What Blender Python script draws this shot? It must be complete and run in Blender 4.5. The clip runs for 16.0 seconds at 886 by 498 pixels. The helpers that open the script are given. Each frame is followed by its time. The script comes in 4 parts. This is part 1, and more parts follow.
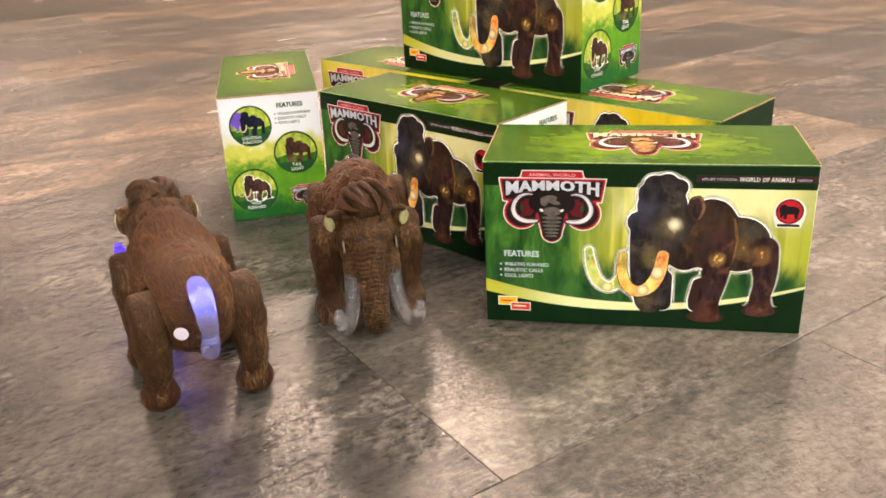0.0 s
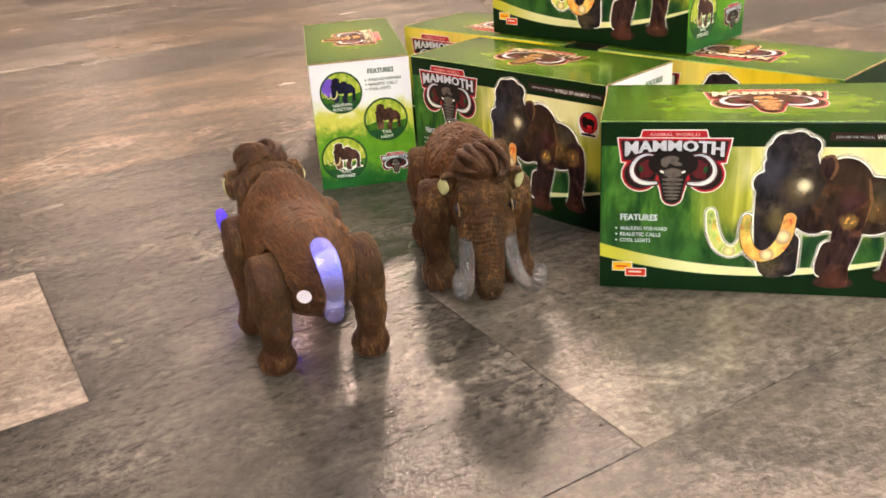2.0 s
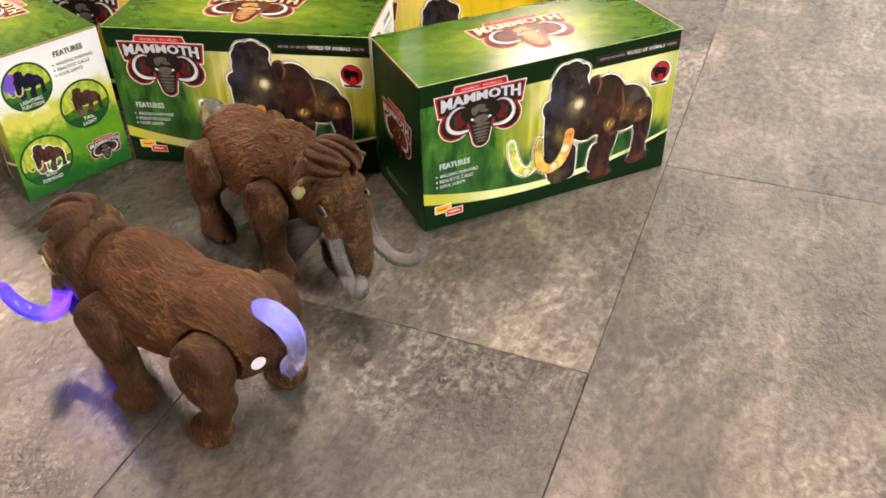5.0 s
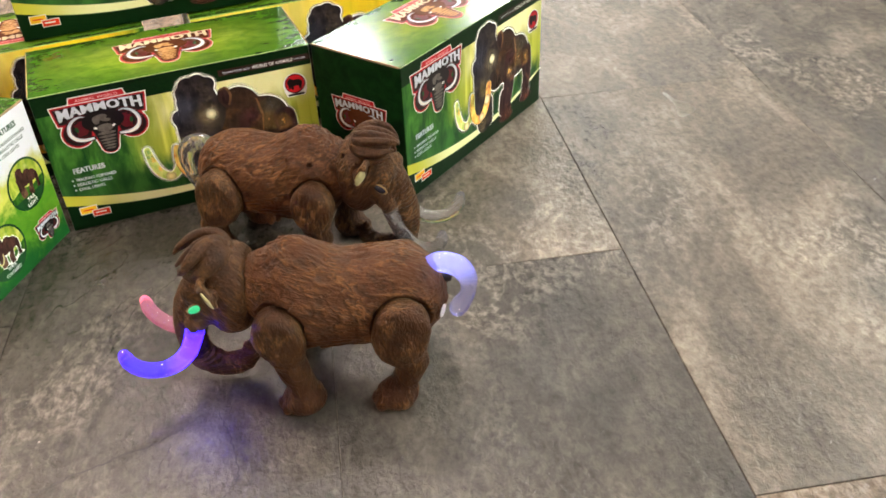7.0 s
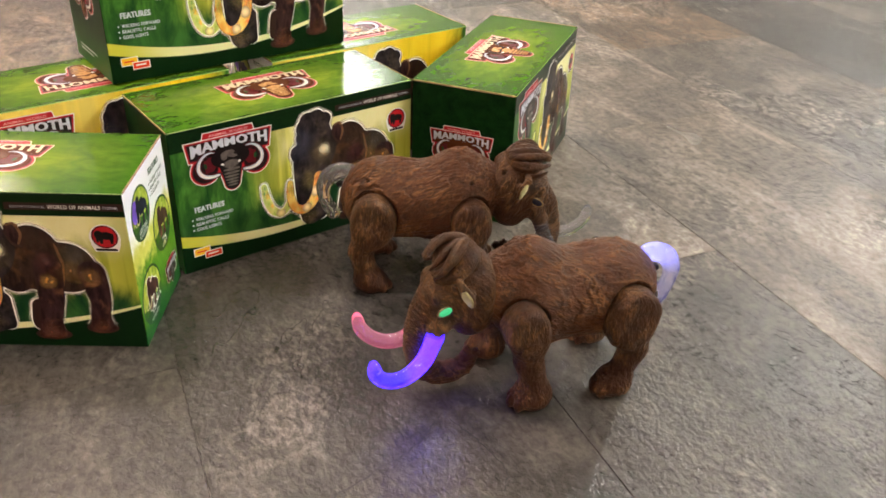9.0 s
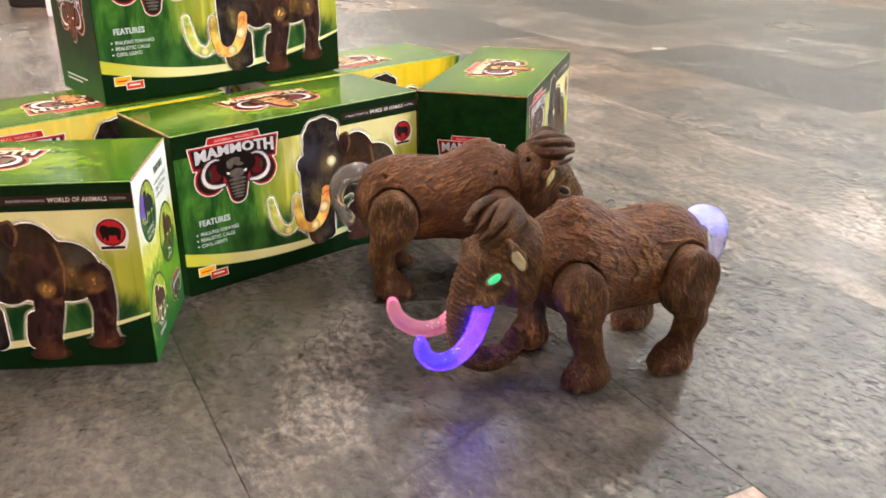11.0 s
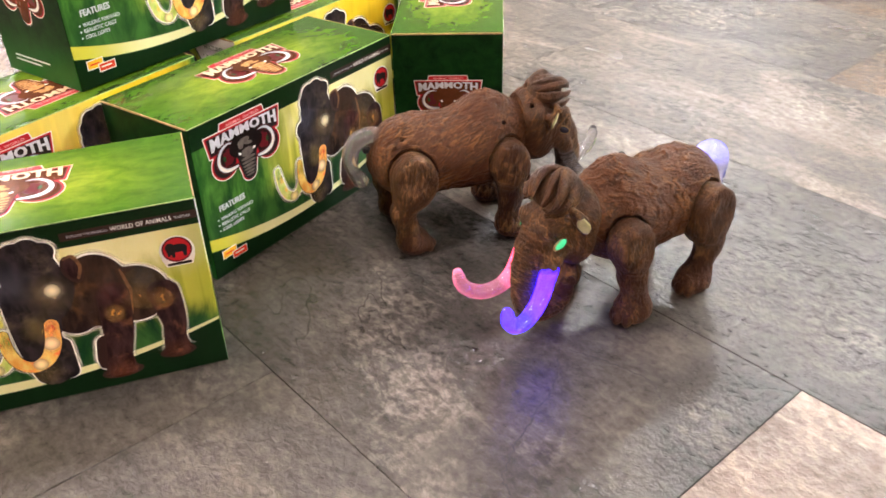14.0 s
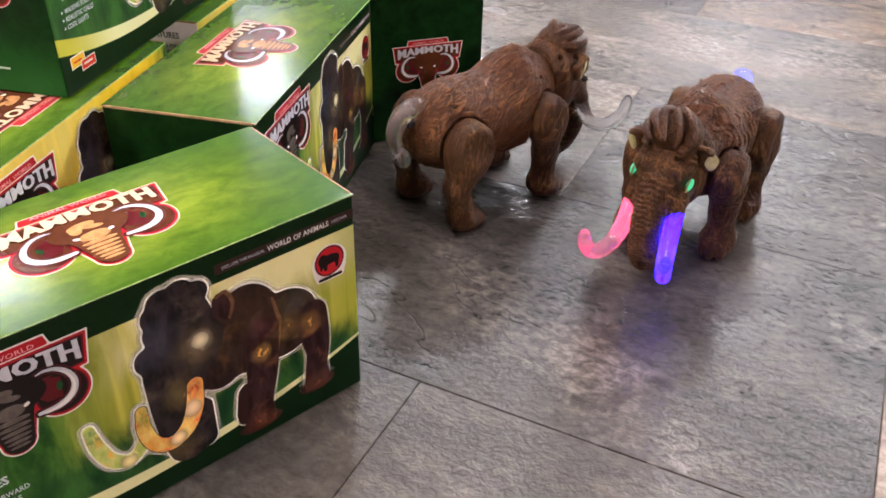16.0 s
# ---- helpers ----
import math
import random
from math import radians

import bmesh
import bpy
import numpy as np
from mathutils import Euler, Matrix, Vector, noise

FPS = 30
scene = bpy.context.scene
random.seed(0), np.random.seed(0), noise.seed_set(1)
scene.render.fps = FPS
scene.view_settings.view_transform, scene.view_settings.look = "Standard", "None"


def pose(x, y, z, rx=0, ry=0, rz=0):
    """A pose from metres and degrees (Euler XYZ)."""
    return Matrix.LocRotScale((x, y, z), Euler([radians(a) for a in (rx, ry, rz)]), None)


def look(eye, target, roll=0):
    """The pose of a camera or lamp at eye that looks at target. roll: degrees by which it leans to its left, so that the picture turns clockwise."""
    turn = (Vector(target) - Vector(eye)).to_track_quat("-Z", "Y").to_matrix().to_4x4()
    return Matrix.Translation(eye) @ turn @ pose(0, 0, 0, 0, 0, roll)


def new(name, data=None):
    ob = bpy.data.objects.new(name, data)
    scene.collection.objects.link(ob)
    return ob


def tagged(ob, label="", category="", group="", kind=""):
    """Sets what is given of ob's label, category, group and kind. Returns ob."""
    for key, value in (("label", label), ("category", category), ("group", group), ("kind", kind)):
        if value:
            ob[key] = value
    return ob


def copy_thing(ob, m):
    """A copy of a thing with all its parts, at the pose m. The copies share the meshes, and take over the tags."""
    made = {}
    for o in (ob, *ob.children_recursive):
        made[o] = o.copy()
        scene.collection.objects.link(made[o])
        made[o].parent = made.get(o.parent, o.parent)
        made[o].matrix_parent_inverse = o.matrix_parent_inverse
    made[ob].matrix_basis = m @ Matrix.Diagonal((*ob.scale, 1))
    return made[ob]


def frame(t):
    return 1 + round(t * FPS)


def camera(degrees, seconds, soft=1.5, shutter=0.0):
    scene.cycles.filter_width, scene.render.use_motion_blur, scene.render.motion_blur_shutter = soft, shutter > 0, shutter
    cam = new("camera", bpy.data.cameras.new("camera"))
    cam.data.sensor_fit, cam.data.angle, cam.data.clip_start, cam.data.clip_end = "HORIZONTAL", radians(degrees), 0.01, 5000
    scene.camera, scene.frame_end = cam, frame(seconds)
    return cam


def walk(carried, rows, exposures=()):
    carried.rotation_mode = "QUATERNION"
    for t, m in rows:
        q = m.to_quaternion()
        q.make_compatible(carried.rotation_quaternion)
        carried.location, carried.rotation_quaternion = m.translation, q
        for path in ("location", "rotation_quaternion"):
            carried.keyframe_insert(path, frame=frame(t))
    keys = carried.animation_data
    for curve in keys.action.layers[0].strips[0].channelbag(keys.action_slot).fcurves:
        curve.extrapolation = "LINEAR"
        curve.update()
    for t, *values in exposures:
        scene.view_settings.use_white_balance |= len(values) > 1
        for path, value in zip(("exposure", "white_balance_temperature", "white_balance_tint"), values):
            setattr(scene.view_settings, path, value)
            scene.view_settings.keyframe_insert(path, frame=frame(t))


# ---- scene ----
W, D, H = 0.26, 0.1117, 0.1464      # toy box: length, depth, height
cam = camera(54.21, 16.0, soft=1.65)
PATH = [
    (0.0, 0.0998, -0.6687, 0.3601, 66.739, 2.582, 10.395),
    (0.5, 0.0882, -0.6699, 0.3585, 65.736, 3.127, 11.520),
    (1.0, 0.0736, -0.6688, 0.3471, 65.880, 3.367, 12.369),
    (1.5, 0.0545, -0.6718, 0.3490, 65.812, 3.387, 12.447),
    (2.0, 0.0361, -0.6692, 0.3432, 65.593, 3.702, 12.676),
    (2.5, 0.0169, -0.6591, 0.3443, 63.928, 2.949, 12.005),
    (3.0, -0.0162, -0.6414, 0.3641, 61.209, 1.426, 8.725),
    (3.5, -0.0319, -0.6443, 0.3943, 58.854, 1.429, 3.419),
    (4.0, -0.0769, -0.6413, 0.4084, 57.009, 1.574, -3.401),
    (4.5, -0.1469, -0.6473, 0.4584, 54.918, 1.037, -12.703),
    (5.0, -0.2361, -0.5945, 0.4655, 52.825, 1.294, -24.097),
    (5.2, -0.2794, -0.5738, 0.4652, 52.010, 1.406, -28.428),
    (7.3, -0.6220, -0.4308, 0.5003, 53.169, 1.636, -58.779),
    (7.5, -0.6570, -0.3996, 0.5149, 53.081, 1.015, -60.985),
    (8.0, -0.7107, -0.3473, 0.5152, 53.556, 0.820, -61.632),
    (8.5, -0.7656, -0.2739, 0.5048, 55.544, -0.539, -64.889),
    (8.7, -0.7787, -0.2367, 0.4878, 56.877, -1.307, -66.838),
    (10.8, -0.8092, -0.1706, 0.3343, 66.888, 0.450, -72.945),
    (11.0, -0.8151, -0.1608, 0.3360, 67.127, 0.258, -73.284),
    (11.5, -0.8313, -0.1364, 0.3311, 67.196, 0.654, -72.721),
    (12.0, -0.8361, -0.1229, 0.3274, 66.919, 0.375, -72.578),
    (12.5, -0.8289, -0.1069, 0.3239, 65.350, 0.336, -74.326),
    (13.0, -0.8276, -0.0895, 0.3629, 59.186, 0.454, -77.855),
    (13.5, -0.8351, -0.0560, 0.4124, 57.240, 2.295, -80.613),
    (14.0, -0.8358, 0.0075, 0.4379, 56.804, 1.628, -87.010),
    (14.5, -0.8443, 0.0930, 0.4809, 55.936, 2.355, -94.364),
    (15.0, -0.7885, 0.1815, 0.4394, 54.904, 1.622, -99.891),
    (15.5, -0.7400, 0.2561, 0.4228, 54.292, -0.385, -108.086),
    (16.0, -0.7471, 0.3140, 0.4033, 55.514, -1.068, -109.698),
]
EXPOSURES = [(0.0, 0.16, 7180, 28), (4.5, 0.16, 7150, 28), (7.3, 0.26, 6780, 20), (8.6, 0.10, 6930, 24), (11.0, 0.48, 6700, 25), (12.5, 0.53, 6850, 26), (13.6, 0.60, 6720, 28), (15.0, 0.36, 6440, 30), (16.0, 0.20, 6300, 32)]
walk(cam, [(r[0], pose(*r[1:])) for r in PATH], EXPOSURES)

# ---- light ----
world = bpy.data.worlds.new("world")
scene.world = world
world.use_nodes = True
world.node_tree.nodes["Background"].inputs[0].default_value = (0.75, 0.8, 0.9, 1)
world.node_tree.nodes["Background"].inputs[1].default_value = 0.03
ROOM_X, ROOM_Y, ROOM_Z = 7.5, 7.5, 2.9
COOL, WARM, NEUTRAL = (0.90, 1.0, 0.92), (1.0, 0.82, 0.64), (1.0, 0.92, 0.82)
# ceiling panels, none of them in view: x, y, length along x, length along y, colour, strength
# some placed by their glints on lids and floor, others added to brighten
PANELS = [
    # the one at 2.1, -2.3 is added to brighten the floor
    (3.9, -1.2, 0.42, 0.42, COOL, 190), (3.3, -3.1, 0.42, 0.42, COOL, 200), (2.1, -2.3, 0.42, 0.42, COOL, 60), (4.15, 1.4, 0.5, 0.5, COOL, 45), (6.2, -0.6, 0.4, 0.4, COOL, 45), (4.2, 4.0, 0.5, 0.5, COOL, 75),
    (6.1, 3.5, 0.9, 0.9, COOL, 36), (2.95, 4.75, 0.6, 0.6, WARM, 50), (1.2, 4.2, 0.5, 0.5, WARM, 75), (-1.2, 4.2, 0.5, 0.5, WARM, 290), (-3.6, 4.4, 0.6, 0.6, WARM, 75), (0.7, 1.5, 0.6, 0.6, NEUTRAL, 35), (-0.3, 0.3, 0.6, 0.6, NEUTRAL, 34),
    # added in the south and west to brighten the box fronts
    (1.0, -4.6, 0.6, 1.2, COOL, 150), (-4.6, -2.0, 1.2, 0.6, WARM, 95),
]

# ---- materials ----


class Mat:
    """A node material with short ways to build it."""

    def __init__(self, name, rough=0.5, metal=0.0):
        self.m = bpy.data.materials.new(name)
        self.m.use_nodes = True
        self.t = self.m.node_tree
        self.b = self.t.nodes["Principled BSDF"]
        self.b.inputs["Roughness"].default_value = rough
        self.b.inputs["Metallic"].default_value = metal

    def put(self, socket, value):
        if isinstance(value, bpy.types.NodeSocket):
            self.t.links.new(value, socket)
        elif isinstance(value, (tuple, list)) and len(value) == 3 and socket.type == "RGBA":
            socket.default_value = (*value, 1)
        else:
            socket.default_value = value

    def node(self, kind, *values):
        n = self.t.nodes.new("ShaderNode" + kind)
        for s, v in zip(n.inputs, values):
            if v is not None:
                self.put(s, v)
        return n

    def math(self, op, a, b=0.0, clamp=False):
        n = self.node("Math", a, b)
        n.operation, n.use_clamp = op, clamp
        return n.outputs[0]

    def mix(self, fac, a, b):
        n = self.t.nodes.new("ShaderNodeMix")
        n.data_type = "RGBA"
        self.put(n.inputs[0], fac), self.put(n.inputs[6], a), self.put(n.inputs[7], b)
        return n.outputs[2]

    def step(self, value, lo, hi):
        n = self.node("MapRange", value, lo, hi, 0.0, 1.0)
        n.interpolation_type = "SMOOTHSTEP"
        return n.outputs[0]

    def where(self):
        return self.node("TexCoord").outputs["Object"]

    def xyz(self, vector=None):
        return self.node("SeparateXYZ", vector if vector is not None else self.where()).outputs

    def stretch(self, vector, scale, shift=None):
        n = self.node("Mapping", vector)
        n.inputs["Scale"].default_value = scale
        if shift is not None:
            self.put(n.inputs["Location"], shift)
        return n.outputs[0]

    def noise(self, vector, scale, detail=4.0, rough=0.55, warp=0.0):
        n = self.t.nodes.new("ShaderNodeTexNoise")
        self.put(n.inputs["Vector"], vector)
        n.inputs["Scale"].default_value, n.inputs["Detail"].default_value = scale, detail
        n.inputs["Roughness"].default_value, n.inputs["Distortion"].default_value = rough, warp
        return n.outputs[0]

    def bump(self, height, strength, distance):
        n = self.t.nodes.new("ShaderNodeBump")
        n.inputs["Strength"].default_value, n.inputs["Distance"].default_value = strength, distance
        self.put(n.inputs["Height"], height)
        self.put(self.b.inputs["Normal"], n.outputs[0])

    def colour(self, value):
        self.put(self.b.inputs["Base Color"], value)
        return self


def srgb(r, g, b):
    return tuple(((c / 255 + 0.055) / 1.055) ** 2.4 if c > 10 else c / 255 / 12.92 for c in (r, g, b))


def plain(name, rgb, rough=0.5, speckle=0.12, scale=60.0, metal=0.0):
    """One colour with a slight unevenness."""
    k = Mat(name, rough, metal)
    k.b.inputs["Specular IOR Level"].default_value = 0.22
    n = k.noise(k.where(), scale)
    k.colour(k.mix(k.step(n, 0.3, 0.7), tuple(c * (1 - speckle) for c in rgb), tuple(min(1, c * (1 + speckle)) for c in rgb)))
    k.put(k.b.inputs["Roughness"], k.math("ADD", k.math("MULTIPLY", n, 0.15), rough - 0.07))
    return k.m


def slate(name, grey, brown, value):
    """Slate-look vinyl: soft clouds of two colours, gritty relief, pale crusts in patches, a few hairline cracks."""
    k = Mat(name, 0.4)
    chance = k.node("ObjectInfo").outputs["Random"]
    shift = k.node("CombineXYZ", k.math("MULTIPLY", chance, 37.0), k.math("MULTIPLY", chance, 91.0), 0.0).outputs[0]
    p = k.stretch(k.where(), (1, 1, 1), shift)
    long = k.stretch(p, (1.0, 1.7, 1.0))
    cloud = k.noise(long, 2.4, 3, 0.5, 0.6)
    layer = k.noise(long, 5.2, 11, 0.60, 0.9)
    streak = k.noise(k.stretch(p, (1.0, 4.0, 1.0)), 16.0, 6, 0.60, 0.6)
    grit = k.noise(k.stretch(p, (1.0, 1.3, 1.0)), 95.0, 6, 0.66, 0.3)
    sand = k.noise(p, 380.0, 3, 0.6, 0.2)
    where = k.step(k.noise(p, 4.2, 3, 0.5, 0.4), 0.47, 0.64)
    crust = k.math("ABSOLUTE", k.math("SUBTRACT", k.noise(long, 8.5, 10, 0.66, 1.2), 0.5))
    crust = k.math("MULTIPLY", k.step(crust, 0.075, 0.002), where)
    crack = k.math("ABSOLUTE", k.math("SUBTRACT", k.noise(long, 2.6, 4.5, 0.55, 0.9), 0.5))
    line = k.math("MULTIPLY", k.step(crack, 0.0026, 0.0006), k.step(k.noise(p, 3.0, 2), 0.62, 0.66))
    base = k.mix(k.step(cloud, 0.36, 0.64), grey, brown)
    base = k.mix(k.math("MULTIPLY", k.step(layer, 0.44, 0.72), 0.45), base, tuple(c * 1.9 for c in brown))
    base = k.mix(k.math("MULTIPLY", k.math("MULTIPLY", crust, k.step(grit, 0.34, 0.62)), 0.42), base, (0.36, 0.32, 0.27))
    base = k.mix(k.math("MULTIPLY", line, 0.75), base, (0.030, 0.026, 0.023))
    hsv = k.node("HueSaturation")
    tone = k.math("MULTIPLY", k.math("ADD", k.math("MULTIPLY", grit, 2.1), -0.05), k.math("ADD", k.math("MULTIPLY", streak, 0.8), 0.60))
    tone = k.math("MULTIPLY", tone, k.math("ADD", k.math("MULTIPLY", layer, 1.2), 0.40))
    k.put(hsv.inputs["Value"], k.math("MULTIPLY", tone, k.math("ADD", k.math("MULTIPLY", chance, 0.14), 0.80 * value - 0.07))), k.put(hsv.inputs["Color"], base)
    k.colour(hsv.outputs[0])
    k.put(k.b.inputs["Roughness"], k.math("ADD", k.math("MULTIPLY", cloud, 0.08), 0.22))
    swell = k.noise(k.stretch(p, (1.0, 1.25, 1.0)), 165.0, 3, 0.55, 0.4)
    relief = k.math("ADD", k.math("MULTIPLY", swell, 0.75), k.math("ADD", k.math("MULTIPLY", grit, 0.55), k.math("MULTIPLY", layer, 0.3)))
    relief = k.math("ADD", relief, k.math("MULTIPLY", sand, 0.10))
    k.bump(k.math("SUBTRACT", relief, k.math("MULTIPLY", line, 0.15)), 0.60, 0.0026)
    return k.m


def print_front(name, band):
    """The printed long side: green at the left and below, yellow behind the picture; band: a dark green band along the top."""
    k = Mat(name, 0.28)
    k.b.inputs["Specular IOR Level"].default_value = 0.10
    p = k.where()
    x, _, z = k.xyz(p)
    n = k.noise(k.stretch(p, (1, 1, 0.35)), 45.0, 6, 0.6, 0.5)
    ray = k.noise(k.stretch(p, (1, 1, 0.04)), 70.0, 3, 0.5)
    wob = k.math("MULTIPLY", k.math("SUBTRACT", n, 0.5), 0.05)
    xs, zs = k.math("ADD", x, wob), k.math("ADD", z, wob)
    green = k.mix(k.step(n, 0.3, 0.7), srgb(10, 60, 28), srgb(84, 144, 54))
    yellow = k.mix(n, srgb(172, 178, 44), srgb(220, 218, 104)) if band else k.mix(n, srgb(226, 190, 14), srgb(250, 226, 66))
    yellow = k.mix(k.math("MULTIPLY", k.step(ray, 0.52, 0.40), 0.6 if band else 0.15), yellow, srgb(112, 128, 22))
    pale = k.mix(n, srgb(222, 216, 112), srgb(246, 246, 206))
    c = k.mix(k.step(xs, 0.062 if band else 0.0, 0.118 if band else 0.03), green, yellow)
    c = k.mix(k.math("MULTIPLY", k.math("MULTIPLY", k.step(zs, 0.084, 0.116), k.step(xs, 0.09, 0.15)), 1.0 if band else 0.25), c, pale)
    c = k.mix(k.math("MULTIPLY", k.step(xs, 0.225, 0.262), 0.55), c, srgb(140, 158, 36))
    c = k.mix(k.math("MULTIPLY", k.step(xs, 0.022, 0.0), 0.6 if band else 0.0), c, srgb(16, 74, 30))
    c = k.mix(k.step(k.math("ADD", zs, k.math("MULTIPLY", x, 0.02)), 0.074, 0.048), c, k.mix(k.step(n, 0.3, 0.7), srgb(10, 54, 30), srgb(56, 108, 48)))
    u = k.math("SUBTRACT", x, 0.11)
    arc = k.math("ADD", k.math("MULTIPLY", k.math("MULTIPLY", u, u), 1.15), 0.0155)
    rise = k.math("SUBTRACT", z, arc)
    thick = k.math("ADD", 0.0125, k.math("MULTIPLY", x, -0.036))
    ribbon = k.math("MULTIPLY", k.step(rise, 0.0, 0.0006), k.step(rise, thick, k.math("SUBTRACT", thick, 0.001)))
    c = k.mix(ribbon, c, k.mix(k.step(x, 0.01, 0.08), srgb(200, 198, 70), srgb(232, 234, 176)))
    c = k.mix(k.step(rise, 0.0, -0.0006), c, k.mix(n, srgb(3, 24, 10), srgb(14, 46, 20)))
    if band:
        c = k.mix(k.step(z, 0.1255, 0.1262), c, k.mix(k.noise(p, 260.0, 4), srgb(3, 22, 9), srgb(16, 48, 20)))
    k.colour(c)
    k.bump(k.noise(p, 30.0, 3), 0.06, 0.004)
    return k.m


def print_top():
    k = Mat("printed_top", 0.17)
    p = k.where()
    x, y, _ = k.xyz(p)
    n = k.noise(k.stretch(p, (0.6, 1, 1)), 75.0, 7, 0.66, 0.4)
    mid = k.math("MULTIPLY", k.step(x, -0.01, 0.12), k.step(x, W + 0.01, W - 0.12))
    mid = k.math("MULTIPLY", mid, k.math("MULTIPLY", k.step(y, -0.01, 0.055), k.step(y, D + 0.01, D - 0.055)))
    k.colour(k.mix(k.math("MULTIPLY", mid, k.math("ADD", n, 0.25, True)), k.mix(n, srgb(20, 62, 18), srgb(72, 118, 28)), k.mix(n, srgb(84, 130, 20), srgb(176, 194, 62))))
    k.bump(k.noise(p, 90.0, 3), 0.06, 0.002)
    return k.m


def print_end(name, circles):
    """The short sides: one dark green, one fading from white through yellow to green."""
    k = Mat(name, 0.3)
    k.b.inputs["Specular IOR Level"].default_value = 0.10
    p = k.where()
    _, y, z = k.xyz(p)
    n = k.noise(p, 60.0, 6, 0.62, 0.4)
    if circles:
        zs = k.math("ADD", z, k.math("MULTIPLY", k.math("SUBTRACT", n, 0.5), 0.05))
        c = k.mix(k.step(zs, 0.056, 0.078), k.mix(n, srgb(56, 132, 36), srgb(116, 172, 44)), k.mix(n, srgb(196, 200, 60), srgb(232, 228, 120)))
        c = k.mix(k.step(zs, 0.080, 0.108), c, srgb(242, 244, 246))
        c = k.mix(k.step(zs, 0.036, 0.006), c, srgb(24, 98, 42))
    else:
        c = k.mix(k.step(n, 0.3, 0.7), srgb(5, 30, 12), srgb(16, 54, 22))
        c = k.mix(k.math("MULTIPLY", k.step(z, 0.055, 0.0), 0.6), c, srgb(34, 108, 46))
    k.colour(c)
    return k.m


def print_fur(name, dark, mid, glow, lo, hi, scale=42.0):
    """Printed picture of brown fur with lit patches."""
    k = Mat(name, 0.3)
    k.b.inputs["Specular IOR Level"].default_value = 0.10
    p = k.where()
    n = k.noise(p, scale, 6, 0.6, 0.3)
    f = k.noise(k.stretch(p, (1, 1, 0.4)), 160.0, 5, 0.6, 0.2)
    c = k.mix(k.step(f, 0.3, 0.7), dark, mid)
    c = k.mix(k.step(n, lo, hi), c, glow)
    k.colour(c)
    return k.m


def coat(name, dark, mid, tan, olive, lean=27.0, rough=0.42, foot=None):
    """Moulded brown plastic with fine strands, brushed lighter over the raised ones, the shade in the hollows between
    them put into the colour; lean: the strands' slope in degrees; foot: the red-brown paint of the feet.
    """
    k = Mat(name, rough)
    p = k.where()
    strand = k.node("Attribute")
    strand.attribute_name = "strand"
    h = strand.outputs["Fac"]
    n = k.noise(p, 34.0, 5, 0.6, 0.5)
    stain = k.noise(p, 90.0, 4, 0.6, 0.8)
    turn = k.node("Mapping", p)
    turn.vector_type = "TEXTURE"
    turn.inputs["Rotation"].default_value = (0, radians(-lean), 0)
    turn.inputs["Scale"].default_value = (3.6, 1, 1)
    f = k.noise(turn.outputs[0], 1150.0, 3, 0.6, 0.3)
    g = k.noise(turn.outputs[0], 560.0, 3, 0.55, 0.7)
    # dark in the hollows of the strands: shade put into the colour
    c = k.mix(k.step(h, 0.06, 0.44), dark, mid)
    c = k.mix(k.math("MULTIPLY", k.step(n, 0.46, 0.66), 0.65), c, olive)
    c = k.mix(k.math("MULTIPLY", k.step(stain, 0.52, 0.36), 0.45), c, dark)
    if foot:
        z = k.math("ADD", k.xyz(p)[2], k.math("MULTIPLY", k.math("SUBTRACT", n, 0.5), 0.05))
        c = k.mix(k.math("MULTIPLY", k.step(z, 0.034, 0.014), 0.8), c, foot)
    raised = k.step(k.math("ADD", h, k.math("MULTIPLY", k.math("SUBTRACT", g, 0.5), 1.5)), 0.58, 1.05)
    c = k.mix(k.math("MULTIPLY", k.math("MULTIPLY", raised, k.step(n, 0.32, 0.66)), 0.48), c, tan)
    # the finer grooves get their shade in the colour too
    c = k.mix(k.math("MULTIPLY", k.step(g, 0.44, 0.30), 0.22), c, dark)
    k.b.inputs["Specular IOR Level"].default_value = 0.22
    k.colour(c)
    k.put(k.b.inputs["Roughness"], k.math("ADD", k.math("MULTIPLY", f, 0.25), rough - 0.14))
    k.bump(k.math("ADD", k.math("MULTIPLY", f, 0.35), g), 0.85, 0.0026)
    return k.m


def clear(name, tint, glow=None, strength=0.0, near=0.0, far=0.0, axis=0, rest=None):
    """Clear moulded plastic; glow: the colour of the lamp at its root, which lies at near along the axis and fades to far."""
    k = Mat(name, 0.16)
    p = k.where()
    n = k.noise(p, 170.0, 3, 0.55, 0.4)
    k.colour(tint)
    k.b.inputs["Transmission Weight"].default_value = 0.93 if glow else 0.94
    k.b.inputs["IOR"].default_value = 1.45
    k.put(k.b.inputs["Roughness"], k.math("MULTIPLY", n, 0.05))
    k.bump(n, 0.30, 0.004)
    if glow:
        root = k.step(k.xyz(p)[axis], far, near)
        k.put(k.b.inputs["Emission Color"], k.mix(root, rest or glow, glow))
        k.put(k.b.inputs["Emission Strength"], k.math("MULTIPLY", k.math("ADD", k.math("MULTIPLY", root, 0.95), 0.05), k.math("MULTIPLY", k.math("ADD", n, 0.5), strength)))
    return k.m


def mist(name, rgb, cover):
    """A printed glow that lets the print below show through."""
    k = Mat(name, 0.4).colour(rgb)
    k.b.inputs["Alpha"].default_value = cover
    return k.m


